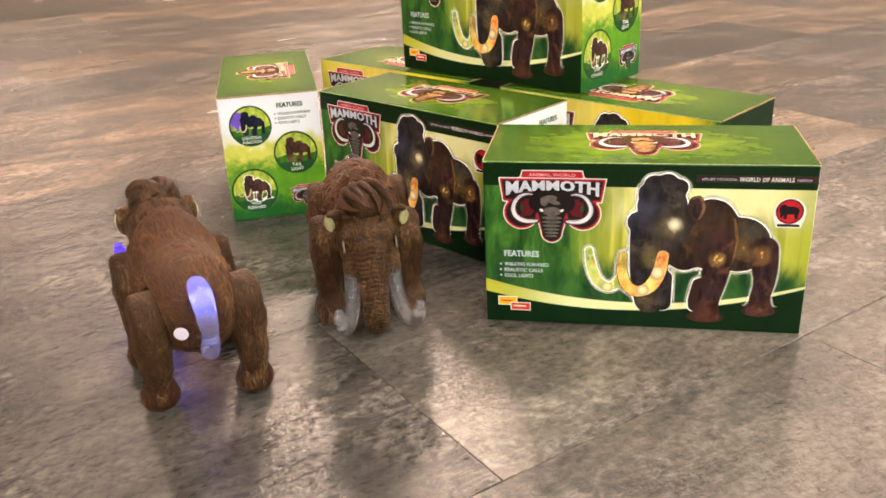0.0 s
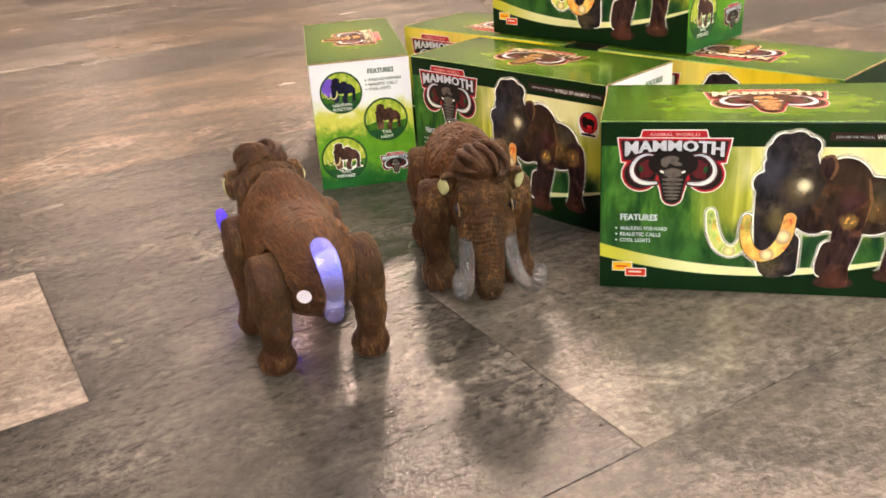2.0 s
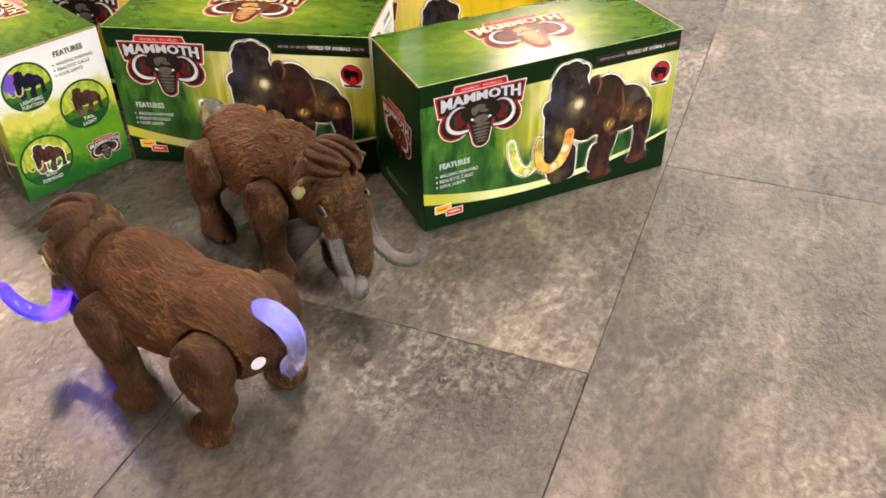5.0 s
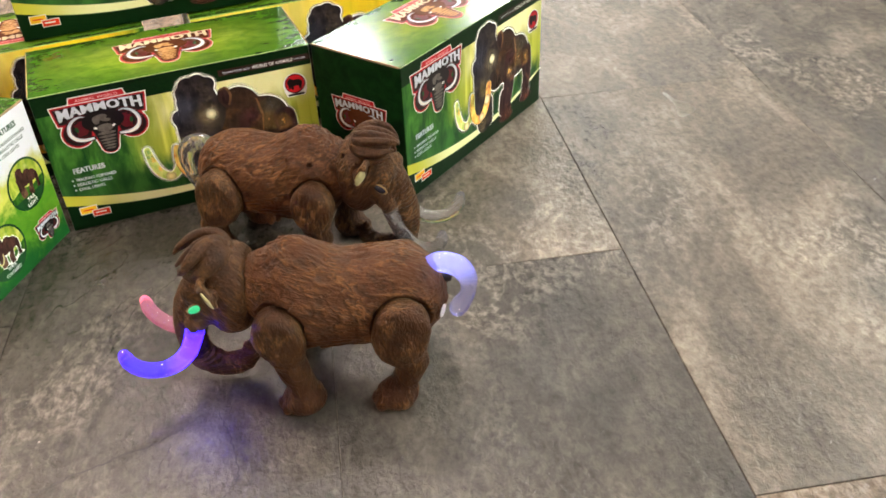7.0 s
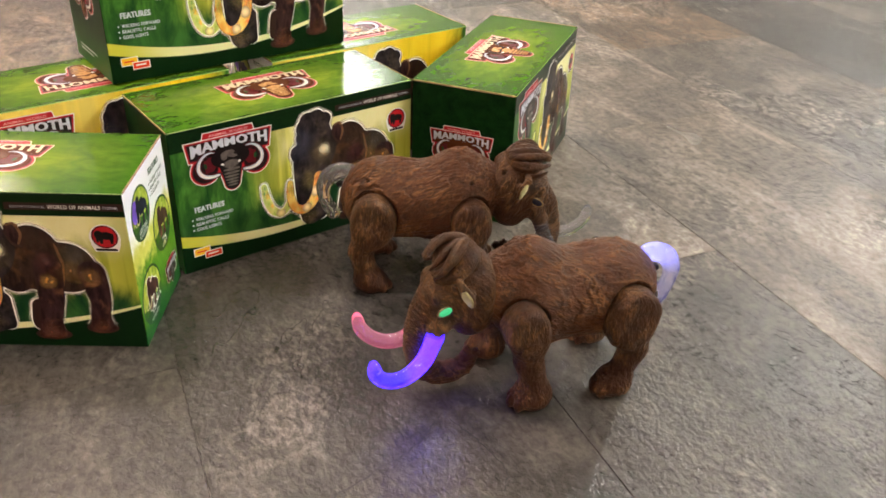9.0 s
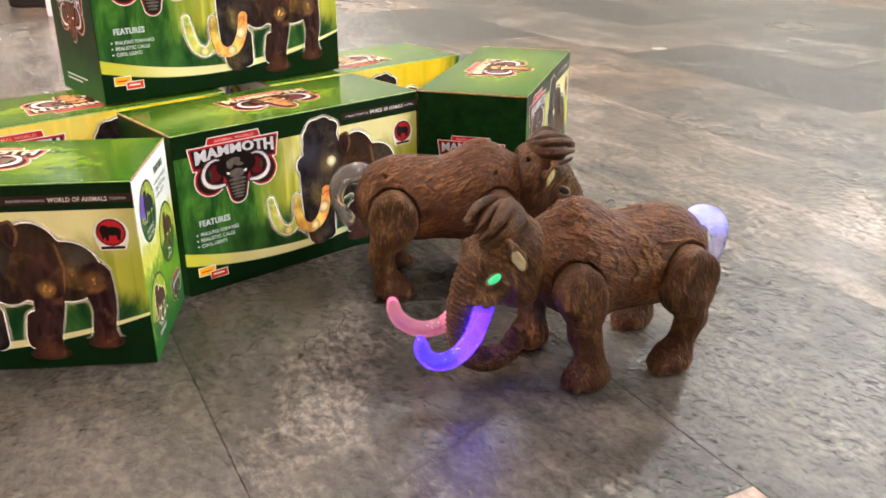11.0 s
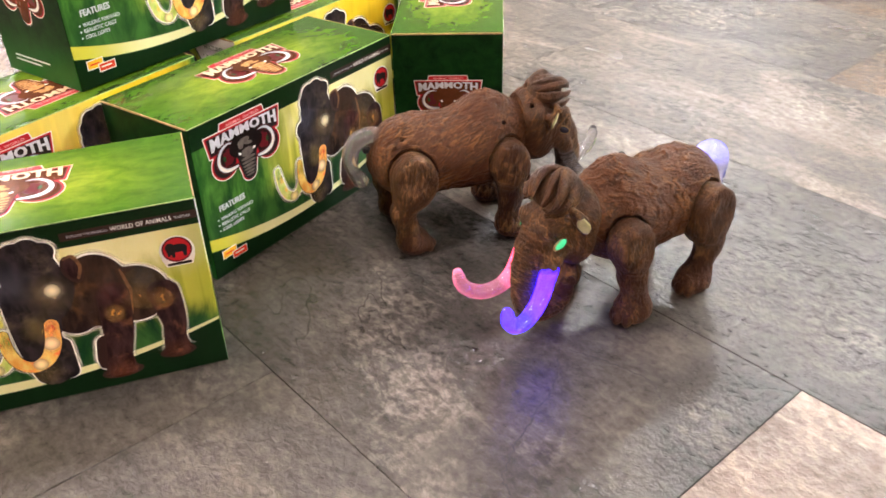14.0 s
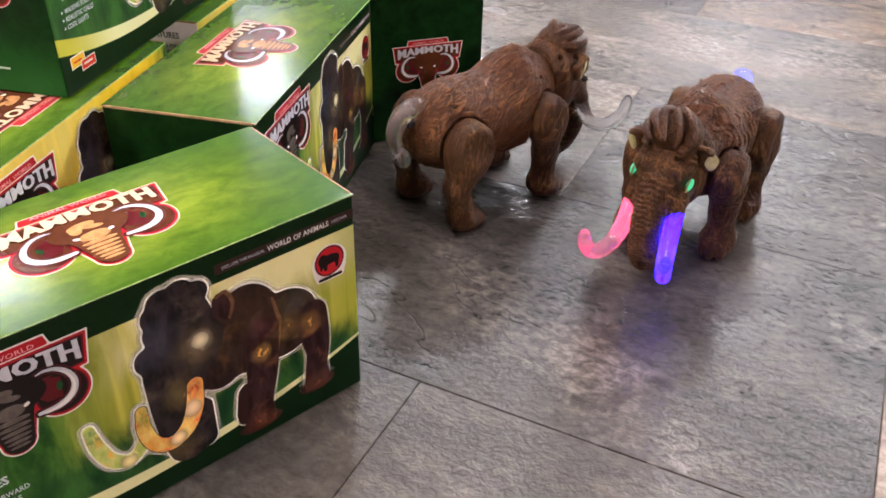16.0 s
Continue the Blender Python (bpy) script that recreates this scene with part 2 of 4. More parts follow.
def flare(name, rgb, centre, reach):
    """A printed round glow, strongest in its middle."""
    k = Mat(name, 0.4).colour(rgb)
    x, _, z = k.xyz()
    u, w = k.math("SUBTRACT", x, centre[0]), k.math("SUBTRACT", z, centre[1])
    d = k.math("SQRT", k.math("ADD", k.math("MULTIPLY", u, u), k.math("MULTIPLY", w, w)))
    near = k.step(d, reach * 1.35, 0.0)
    streak = k.noise(k.stretch(k.where(), (1, 1, 0.6)), 300.0, 5, 0.62, 0.6)
    k.put(k.b.inputs["Alpha"], k.math("MULTIPLY", near, 0.9) if rgb[0] > 0.95 else k.math("MULTIPLY", near, k.math("ADD", k.math("MULTIPLY", k.step(streak, 0.24, 0.76), 0.75), 0.10)))
    return k.m


def lamp(name, colour, strength, skin=(0.4, 0.4, 0.4)):
    k = Mat(name, 0.6).colour(skin)
    k.put(k.b.inputs["Emission Color"], colour)
    k.b.inputs["Emission Strength"].default_value = strength
    return k.m


M = dict(
    tiles=[slate("dark_slate", (0.058, 0.054, 0.048), (0.076, 0.068, 0.056), 0.90), slate("grey_slate", (0.076, 0.070, 0.061), (0.105, 0.091, 0.073), 1.0),
           slate("brown_slate", (0.092, 0.070, 0.051), (0.150, 0.110, 0.075), 1.12), slate("pale_slate", (0.102, 0.092, 0.078), (0.152, 0.130, 0.103), 1.08), slate("rose_slate", (0.150, 0.126, 0.106), (0.215, 0.172, 0.138), 1.2)], sub=slate("slate_floor", (0.07, 0.062, 0.053), (0.10, 0.085, 0.068), 1.0),
    crack=plain("dark_crack", (0.022, 0.020, 0.018), 0.7, 0.3, 300.0),
    wall=plain("wall_paint", (0.36, 0.35, 0.32), 0.8, 0.05, 4.0), ceiling=plain("ceiling_paint", (0.14, 0.136, 0.13), 0.9, 0.04, 3.0),
    white_metal=plain("white_metal", (0.75, 0.75, 0.74), 0.4, 0.03),
    front=print_front("printed_side", True), back=print_front("printed_back", False), top=print_top(),
    end_dark=print_end("printed_end_dark", False), end_pale=print_end("printed_end_pale", True), kraft=plain("raw_cardboard", srgb(166, 136, 100), 0.8, 0.25, 200.0),
    crease=plain("creased_print", srgb(150, 176, 110), 0.6, 0.35, 260.0),
    cream=plain("print_cream", srgb(232, 212, 176), 0.3, 0.05),
    white=plain("print_white", srgb(238, 238, 232), 0.3, 0.03), silver=plain("print_silver", srgb(202, 210, 220), 0.3, 0.12, 120.0),
    red=plain("print_red", srgb(190, 34, 40), 0.3, 0.1), maroon=plain("print_maroon", srgb(92, 20, 28), 0.3, 0.1), ink=plain("print_black", srgb(20, 15, 14), 0.3, 0.2),
    grey=plain("print_grey", srgb(98, 92, 86), 0.3, 0.25, 200.0), pink=plain("print_pink", srgb(240, 176, 176), 0.3, 0.05), brown=plain("print_brown", srgb(48, 28, 24), 0.3, 0.1),
    leaf=plain("print_green", srgb(20, 74, 36), 0.3, 0.2), lime=print_fur("print_meadow", srgb(120, 160, 40), srgb(200, 206, 80), srgb(236, 232, 150), 0.5, 0.7),
    lilac=plain("print_lilac", srgb(130, 92, 214), 0.3, 0.2), halo=plain("print_halo", srgb(246, 248, 238), 0.3, 0.04),
    gold=plain("print_yellow", srgb(244, 190, 30), 0.3, 0.05), scarlet=plain("print_scarlet", srgb(226, 62, 30), 0.3, 0.05),
    fur=print_fur("print_fur", srgb(26, 18, 18), srgb(64, 48, 40), srgb(132, 92, 54), 0.50, 0.76, 40.0), limb=print_fur("print_limb", srgb(28, 16, 20), srgb(68, 46, 46), srgb(124, 84, 62), 0.52, 0.76, 60.0),
    brow=print_fur("print_brow", srgb(18, 16, 20), srgb(56, 50, 52), srgb(96, 84, 72), 0.50, 0.76, 48.0), haunch=print_fur("print_haunch", srgb(42, 34, 26), srgb(88, 74, 50), srgb(140, 112, 60), 0.52, 0.76, 50.0),
    gilt=plain("print_gilt", srgb(116, 84, 54), 0.3, 0.35, 240.0), meadow=print_fur("print_grass", srgb(24, 84, 30), srgb(60, 124, 36), srgb(120, 160, 50), 0.5, 0.8),
    glow=plain("print_glow", srgb(214, 200, 140), 0.3, 0.05), ivory_green=print_fur("print_green_tusk", srgb(170, 200, 90), srgb(240, 236, 150), srgb(250, 200, 90), 0.52, 0.66, 90.0),
    mist=mist("print_mist", srgb(250, 252, 232), 0.22), tan=plain("print_tan", srgb(196, 148, 96), 0.25, 0.2, 200.0), umber=plain("print_umber", srgb(96, 54, 34), 0.25, 0.2),
    navy=print_fur("print_navy", srgb(18, 20, 34), srgb(36, 38, 60), srgb(70, 66, 110), 0.55, 0.75), dim=print_fur("print_dim", srgb(46, 28, 26), srgb(94, 62, 52), srgb(150, 110, 84), 0.5, 0.7),
    ivory=print_fur("print_lit_tusk", srgb(240, 170, 70), srgb(250, 226, 130), srgb(255, 110, 70), 0.52, 0.66, 90.0),
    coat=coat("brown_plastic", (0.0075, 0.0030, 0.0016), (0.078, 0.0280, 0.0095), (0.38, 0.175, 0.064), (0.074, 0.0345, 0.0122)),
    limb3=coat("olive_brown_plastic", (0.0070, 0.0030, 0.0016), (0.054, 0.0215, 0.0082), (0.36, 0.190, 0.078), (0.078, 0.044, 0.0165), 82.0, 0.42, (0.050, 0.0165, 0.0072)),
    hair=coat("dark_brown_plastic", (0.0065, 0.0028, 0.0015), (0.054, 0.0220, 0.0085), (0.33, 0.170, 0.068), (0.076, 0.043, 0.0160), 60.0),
    ear=plain("cream_paint", srgb(178, 176, 128), 0.5, 0.15, 200.0), rim=plain("tan_rim", srgb(150, 128, 88), 0.5, 0.15), pupil=plain("dark_eye", (0.02, 0.02, 0.03), 0.12),
    black=plain("black_plastic", (0.012, 0.011, 0.011), 0.5, 0.2), paper=plain("white_sticker", srgb(232, 226, 236), 0.5, 0.05), mauve=plain("sticker_print", srgb(150, 130, 190), 0.5, 0.05),
    clear=clear("clear_plastic", (0.95, 0.96, 1.0)), pink_lit=clear("pink_lit_plastic", (1.0, 0.78, 0.84), (1.0, 0.015, 0.03), 2.2, 0.110, 0.128, 0, (1.0, 0.20, 0.40)), blue_lit=clear("blue_lit_plastic", (0.40, 0.34, 1.0), (0.014, 0.004, 1.0), 8.0, 0.110, 0.142, 0, (0.05, 0.02, 1.0)),
    tail_lit=clear("white_lit_plastic", (0.90, 0.90, 1.0), (0.16, 0.20, 1.0), 0.9, 0.112, 0.084, 2), eye_lit=lamp("green_lamp", (0.0, 0.70, 0.26), 0.75, (0.02, 0.12, 0.07)),
)

# soft printed lights on the picture: material, x, z, reach in millimetres
FLARES, TUSK_FLARES = [], []
for rows, table in ((FLARES, ((128, 106, 17, (84, 86, 104)), (152, 92, 15, (140, 120, 88)), (154.5, 95, 6, (255, 246, 206)), (138, 66, 11, (150, 132, 78)), (133, 28, 12, (120, 104, 66)), (188, 98, 15, (92, 64, 48)), (207, 76, 10, (150, 110, 62)),
                              (189.5, 66, 7, (240, 184, 96)), (192, 84, 9, (96, 52, 52)), (224, 71, 8.5, (196, 146, 76)), (184, 14, 12, (128, 70, 46)), (226, 21, 11, (124, 72, 50)), (216, 92, 11, (92, 84, 78)), (166, 62, 13, (52, 32, 30)))),
                    (TUSK_FLARES, ((146, 66, 8, (236, 60, 44)), (143, 52, 7, (255, 236, 190)), (132, 36, 6, (255, 246, 190)), (116, 62, 10, (150, 178, 70)), (103, 38, 6, (255, 240, 170)), (88, 66, 10, (130, 190, 96))))):
    for x, z, r, rgb in table:
        key = "flare_%g_%g" % (x, z)
        M[key] = flare("print_shine", srgb(*rgb), (x / 1000, z / 1000), r / 1000)
        rows.append((key, x, z, r))

# ---- building helpers ----


def part(name, bm, material, parent=None, label=""):
    """Links a bmesh or a mesh as one object, under a thing or a part."""
    if isinstance(bm, bmesh.types.BMesh):
        me = bpy.data.meshes.new(name)
        bm.to_mesh(me)
        bm.free()
    else:
        me = bm
    for m in material if isinstance(material, (list, tuple)) else [material]:
        me.materials.append(m)
    ob = new(name, me)
    ob.parent = parent
    return tagged(ob, label)


def block(x0, x1, y0, y1, z0, z1, bevel=0.0, segments=2):
    bm = bmesh.new()
    bmesh.ops.create_cube(bm, size=1)
    for v in bm.verts:
        v.co = ((x0 + x1) / 2 + v.co.x * (x1 - x0), (y0 + y1) / 2 + v.co.y * (y1 - y0), (z0 + z1) / 2 + v.co.z * (z1 - z0))
    if bevel:
        bmesh.ops.bevel(bm, geom=bm.edges[:], offset=bevel, segments=segments, affect="EDGES", profile=0.5)
    return bm


def empty(name, m):
    ob = new(name)
    ob.empty_display_size = 0.02
    ob.matrix_basis = m
    return ob


# ---- the room ----
floor = part("floor", block(-ROOM_X, ROOM_X, -ROOM_Y, ROOM_Y, -0.12, -0.0025), M["sub"])
tagged(floor, "slate-look vinyl tile floor in grey and brown", "floor", kind="structure")
for name, x0, x1, y0, y1 in (("wall_north", -ROOM_X, ROOM_X, ROOM_Y, ROOM_Y + 0.2), ("wall_south", -ROOM_X, ROOM_X, -ROOM_Y - 0.2, -ROOM_Y),
                             ("wall_east", ROOM_X, ROOM_X + 0.2, -ROOM_Y, ROOM_Y), ("wall_west", -ROOM_X - 0.2, -ROOM_X, -ROOM_Y, ROOM_Y)):
    tagged(part(name, block(x0, x1, y0, y1, -0.0025, ROOM_Z), M["wall"]), "plain painted wall of the room", "wall", kind="structure")
tagged(part("ceiling", block(-ROOM_X, ROOM_X, -ROOM_Y, ROOM_Y, ROOM_Z, ROOM_Z + 0.2), M["ceiling"]), "plain white painted ceiling", "ceiling", kind="structure")
for x, y, a, b, rgb, strength in PANELS:
    light = empty("ceiling_light", pose(x, y, ROOM_Z))
    tagged(light, "flat white ceiling light panel out of view, switched on", "ceiling light", "ceiling lights")
    rim = block(-a / 2 - 0.03, a / 2 + 0.03, -b / 2 - 0.03, b / 2 + 0.03, -0.04, 0, 0.004)
    part("frame", rim, M["white_metal"], light)
    part("diffuser", block(-a / 2, a / 2, -b / 2, b / 2, -0.05, -0.041, 0.002), lamp("lit_diffuser", rgb, strength), light, "glowing diffuser")

# ---- printed artwork: flat shapes from distance fields ----


def union(*d):
    return np.minimum.reduce(d)


def soft(k, *d):
    out = d[0]
    for b in d[1:]:
        h = np.clip(0.5 + 0.5 * (b - out) / k, 0, 1)
        out = b * (1 - h) + out * h - k * h * (1 - h)
    return out


def disc(p, x, z, r):
    return np.hypot(p[0] - x, p[1] - z) - r


def oval(p, x, z, a, b, turn=0.0):
    c, s = math.cos(radians(turn)), math.sin(radians(turn))
    u, v = p[0] - x, p[1] - z
    u, v = c * u + s * v, c * v - s * u
    return (np.hypot(u / a, v / b) - 1) * min(a, b)


def cone(p, a, b, ra, rb):
    """Distance to a limb from a to b whose radius goes from ra to rb, in two or three dimensions."""
    a, b = np.array(a, float), np.array(b, float)
    d = b - a
    q = [p[i] - a[i] for i in range(len(a))]
    t = np.clip(sum(q[i] * d[i] for i in range(len(a))) / (d @ d), 0, 1)
    return np.sqrt(sum((q[i] - t * d[i]) ** 2 for i in range(len(a)))) - (ra + (rb - ra) * t)


def rounded(knots, parts=3):
    """More knots along a smooth line through the given ones."""
    k = [np.array(a, float) for a in knots]
    k = [2 * k[0] - k[1]] + k + [2 * k[-1] - k[-2]]
    out = []
    for a, b, c, d in zip(k, k[1:], k[2:], k[3:]):
        for i in range(parts):
            t = i / parts
            out.append(0.5 * (2 * b + (c - a) * t + (2 * a - 5 * b + 4 * c - d) * t * t + (3 * b - a - 3 * c + d) * t ** 3))
    return out + [k[-2]]


def chain(p, knots, blend=0.0):
    """A bent limb through knots (place, radius)."""
    if len(knots) > 3:
        knots = rounded(knots)
    links = [cone(p, a[:-1], b[:-1], a[-1], b[-1]) for a, b in zip(knots, knots[1:])]
    return soft(blend, *links) if blend else union(*links)


def poly(p, *corners):
    """Convex outline."""
    if sum(a[0] * b[1] - b[0] * a[1] for a, b in zip(corners, corners[1:] + corners[:1])) < 0:
        corners = corners[::-1]
    d = []
    for (x0, z0), (x1, z1) in zip(corners, corners[1:] + corners[:1]):
        n = math.hypot(x1 - x0, z1 - z0)
        d.append(((p[0] - x0) * (z1 - z0) - (p[1] - z0) * (x1 - x0)) / n)
    return np.maximum.reduce(d)


class Art:
    """Printed shapes, one layer over another, that become one flat mesh seen from -y."""

    def __init__(self):
        self.verts, self.faces, self.index, self.mats = [], [], [], []

    def slot(self, m):
        if m not in self.mats:
            self.mats.append(m)
        return self.mats.index(m)

    def face(self, points, layer, slot):
        k = len(self.verts)
        self.verts += [(x, -0.00018 - 0.00008 * layer, z) for x, z in points]
        self.faces.append(tuple(range(k, k + len(points))))
        self.index.append(slot)

    def shape(self, f, box, step, m, layer):
        x0, x1, z0, z1 = box
        xs, zs = np.linspace(x0, x1, max(3, int((x1 - x0) / step))), np.linspace(z0, z1, max(3, int((z1 - z0) / step)))
        v = f(np.meshgrid(xs, zs, indexing="ij"))
        ins, slot = v < 0, self.slot(m)
        full = ins[:-1, :-1] & ins[1:, :-1] & ins[1:, 1:] & ins[:-1, 1:]
        some = (ins[:-1, :-1] | ins[1:, :-1] | ins[1:, 1:] | ins[:-1, 1:]) & ~full
        for j in range(full.shape[1]):
            edge = np.flatnonzero(np.diff(np.concatenate([[0], full[:, j].astype(int), [0]])))
            for a, b in zip(edge[::2], edge[1::2]):
                self.face([(xs[a], zs[j]), (xs[b], zs[j]), (xs[b], zs[j + 1]), (xs[a], zs[j + 1])], layer, slot)
        for i, j in zip(*np.nonzero(some)):
            ring, out = [(i, j), (i + 1, j), (i + 1, j + 1), (i, j + 1)], []
            for a, b in zip(ring, ring[1:] + ring[:1]):
                va, vb = v[a], v[b]
                if va < 0:
                    out.append((xs[a[0]], zs[a[1]]))
                if (va < 0) != (vb < 0):
                    t = va / (va - vb)
                    out.append((xs[a[0]] + t * (xs[b[0]] - xs[a[0]]), zs[a[1]] + t * (zs[b[1]] - zs[a[1]])))
            if len(out) > 2:
                self.face(out, layer, slot)

    def text(self, words, x, z, width, height, m, layer, bold=0.02, lean=0.0, arch=0.0, space=1.03):
        """Words in the built-in font; x, z is the lower left corner."""
        cu = bpy.data.curves.new("words", "FONT")
        cu.body, cu.offset, cu.resolution_u, cu.space_character = words, bold, 2, space
        ob = new("words", cu)
        me = bpy.data.meshes.new_from_object(ob.evaluated_get(bpy.context.evaluated_depsgraph_get()))
        bpy.data.objects.remove(ob)
        co = np.zeros(len(me.vertices) * 3)
        me.vertices.foreach_get("co", co)
        co = co.reshape(-1, 3)
        lo, hi = co.min(0), co.max(0)
        slot = self.slot(m)
        for f in me.polygons:
            pts = []
            for i in f.vertices:
                u, w = (co[i, 0] - lo[0]) / (hi[0] - lo[0]), (co[i, 1] - lo[1]) / (hi[1] - lo[1])
                fall = arch * height * abs(2 * u - 1) ** 2.2
                pts.append((x + width * u + lean * w * height, z - fall + (height + 0.8 * fall) * w))
            area = sum(a[0] * b[1] - b[0] * a[1] for a, b in zip(pts, pts[1:] + pts[:1]))
            self.face(pts if area > 0 else pts[::-1], layer, slot)
        bpy.data.meshes.remove(me)

    def build(self, name, parent, m=None, label=""):
        me = bpy.data.meshes.new(name)
        me.from_pydata(self.verts, [], self.faces)
        me.polygons.foreach_set("material_index", self.index)
        me.update()
        ob = part(name, me, self.mats, parent, label)
        if m is not None:
            ob.matrix_basis = m
        return ob

    def again(self, ob, m):
        """The same print on another side of its box."""
        twin = ob.copy()
        scene.collection.objects.link(twin)
        twin.matrix_basis = m
        return twin


def logo_art(width, ink="ink", grey="grey", paper="white"):
    """Shield with an elephantine head, two white tusks and the word; its middle at 0, 0."""
    k = width / 87.8
    art = Art()
    box = (-0.53 * width, 0.53 * width, -0.39 * width, 0.39 * width)

    def at(p):
        return [p[0] / k, p[1] / k]

    def shield(p):
        q = at(p)
        plate = poly(q, (-43.8, 25.5), (44.0, 25.5), (40.6, 4.2), (-40.6, 4.2))
        tab = poly(q, (-24.4, 32.0), (24.5, 32.0), (26.4, 25.0), (-26.4, 25.0))
        return soft(1.2, plate, tab, disc(q, -25.2, -5.0, 15.0), disc(q, 25.2, -5.0, 15.0), chain(q, [(0, -4, 14.0), (0, -22.5, 9.2)]))

    def tusk(q, side):
        return chain([q[0] * -side, q[1]], [(-15.6, 11.0, 0.4), (-20.0, 11.6, 0.8), (-25.6, 9.6, 1.2), (-30.2, 4.5, 1.5), (-31.8, -2.0, 1.7), (-29.8, -7.5, 1.9), (-25.5, -11.0, 1.9), (-19.5, -12.4, 1.7), (-12.4, -12.0, 1.1)])

    step = width / 100
    art.shape(shield, box, step, M[paper], 0)
    art.shape(lambda p: shield(p) + 0.9, box, step, M["red"], 1)
    art.shape(lambda p: shield(p) + 2.2, box, step, M["maroon"], 2)
    art.shape(lambda p: shield(p) + 3.2, box, step, M[ink], 3)
    art.shape(lambda p: poly(at(p), (-23.4, 31.0), (23.5, 31.0), (25.2, 25.6), (-25.2, 25.6)), box, step, M["red"], 4)
    for side in (-1, 1):
        art.shape(lambda p: poly([at(p)[0] * -side, at(p)[1]], (-26.0, 4.5), (-15.0, 8.0), (-12.5, -1.5), (-17.5, -7.5), (-25.0, -8.0)), box, step, M["maroon"], 4)
        art.shape(lambda p: poly([at(p)[0] * -side, at(p)[1]], (-19.0, 4.0), (-14.0, 6.5), (-13.0, 0.0), (-17.0, -1.0)), box, step, M["red"], 5)
        art.shape(lambda p: oval([at(p)[0] * -side, at(p)[1]], -24.7, -0.6, 1.5, 2.8, 10), box, step / 2, M["leaf"], 6)
        art.shape(lambda p: tusk(at(p), side) - 1.3, box, step, M["maroon"], 6)
        art.shape(lambda p: tusk(at(p), side) - 0.7, box, step, M[ink], 7)
        art.shape(lambda p: tusk(at(p), side), box, step, M["silver"], 8)
        art.shape(lambda p: np.maximum(tusk(at(p), side) + 0.6, tusk([at(p)[0] + 0.8 * side, at(p)[1] + 0.8], side) + 0.6), box, step / 1.5, M["white"], 9)
    art.shape(lambda p: soft(2, oval(at(p), 0, 4.0, 19.0, 11.0), chain(at(p), [(0, -4, 11.0), (0, -22, 7.6)])), box, step, M[ink], 10)
    art.shape(lambda p: union(oval(at(p), -2.6, 7.6, 7.0, 3.0, 8), oval(at(p), -6.2, 4.6, 3.0, 3.4), oval(at(p), 2.5, 4.4, 4.6, 1.7, -10)), box, step / 1.5, M[grey], 11)
    for z, r, h in ((-3.4, 7.6, 4.0), (-9.0, 8.4, 1.6), (-12.6, 8.0, 1.4), (-16.0, 7.4, 1.3), (-19.2, 6.7, 1.2), (-22.2, 6.0, 1.1), (-25.0, 5.0, 1.0)):
        art.shape(lambda p: oval(at(p), 0, z, r, h), box, step / 1.5, M[grey], 11)
    for x in (-8.4, 8.2):
        art.shape(lambda p: oval(at(p), x, -2.4, 1.7, 1.1, 25 if x > 0 else -25), box, step / 2, M["white"], 12)
    art.text("ANIMAL WORLD", -19.0 * k, 26.9 * k, 38.0 * k, 2.7 * k, M["pink"], 13, 0.01)
    for i in range(3):
        art.text("MAMMOTH", (-37.6 + 0.45 * i) * k, 14.9 * k, 74.6 * k, 8.6 * k, M["silver" if paper == "white" else paper], 12 + i, 0.022, 0.0, 0.56, 1.06)
    return art


def beast(q, part_of):
    """Side view of the toy as on the packing, in millimetres of the box's long side."""
    if part_of == "body":
        crown = soft(1.5, oval(q, 138, 129, 8.5, 7.5), oval(q, 147.5, 131.5, 8.0, 6.4), oval(q, 156.5, 126.5, 7.2, 7.0), oval(q, 131.5, 121, 6.4, 8.0), oval(q, 129.5, 111, 5.0, 7.0))
        return soft(2.5, crown, oval(q, 145.5, 107, 19.0, 24.0), oval(q, 124.5, 96.5, 7.0, 8.5), oval(q, 150, 88, 19, 20), oval(q, 183, 87, 23.0, 30.5), oval(q, 206, 79, 24.0, 23.5), oval(q, 164, 70, 15, 15),
                    chain(q, [(136, 84, 16), (136, 62, 15.5), (137, 40, 14.5), (138, 27, 12.5)]), chain(q, [(150, 48, 5.5), (149, 24, 6.5)]))
    if part_of == "fore":
        return soft(1.5, chain(q, [(191.5, 81, 10.6), (190, 62, 10.3), (188.5, 48, 9.4), (185, 30, 8.4), (184, 19, 9.6)]), oval(q, 184, 13.2, 12.4, 4.6))
    if part_of == "hind":
        return soft(1.5, chain(q, [(225, 75, 10.5), (227, 60, 9.2), (228, 47, 7.4), (226, 34, 7.0), (226, 25, 8.2)]), oval(q, 225.6, 20.4, 10.9, 4.4))
    if part_of == "far":
        return chain(q, [(178, 42, 6.5), (174, 28, 5.0), (174.5, 23, 5.0)])
    if part_of == "tusk":
        return chain(q, [(147, 67.5, 4.8), (144.5, 52, 5.4), (138, 39.5, 5.2), (127.5, 34.5, 4.8), (118.5, 40.5, 4.5), (114.5, 54, 4.2), (115.2, 67, 3.2)])
    return chain(q, [(115.0, 50.0, 3.4), (110.0, 40.5, 3.8), (103, 37.5, 4.0), (94.6, 43.2, 4.2), (89.5, 56, 4.0), (87.2, 70.5, 3.0)])


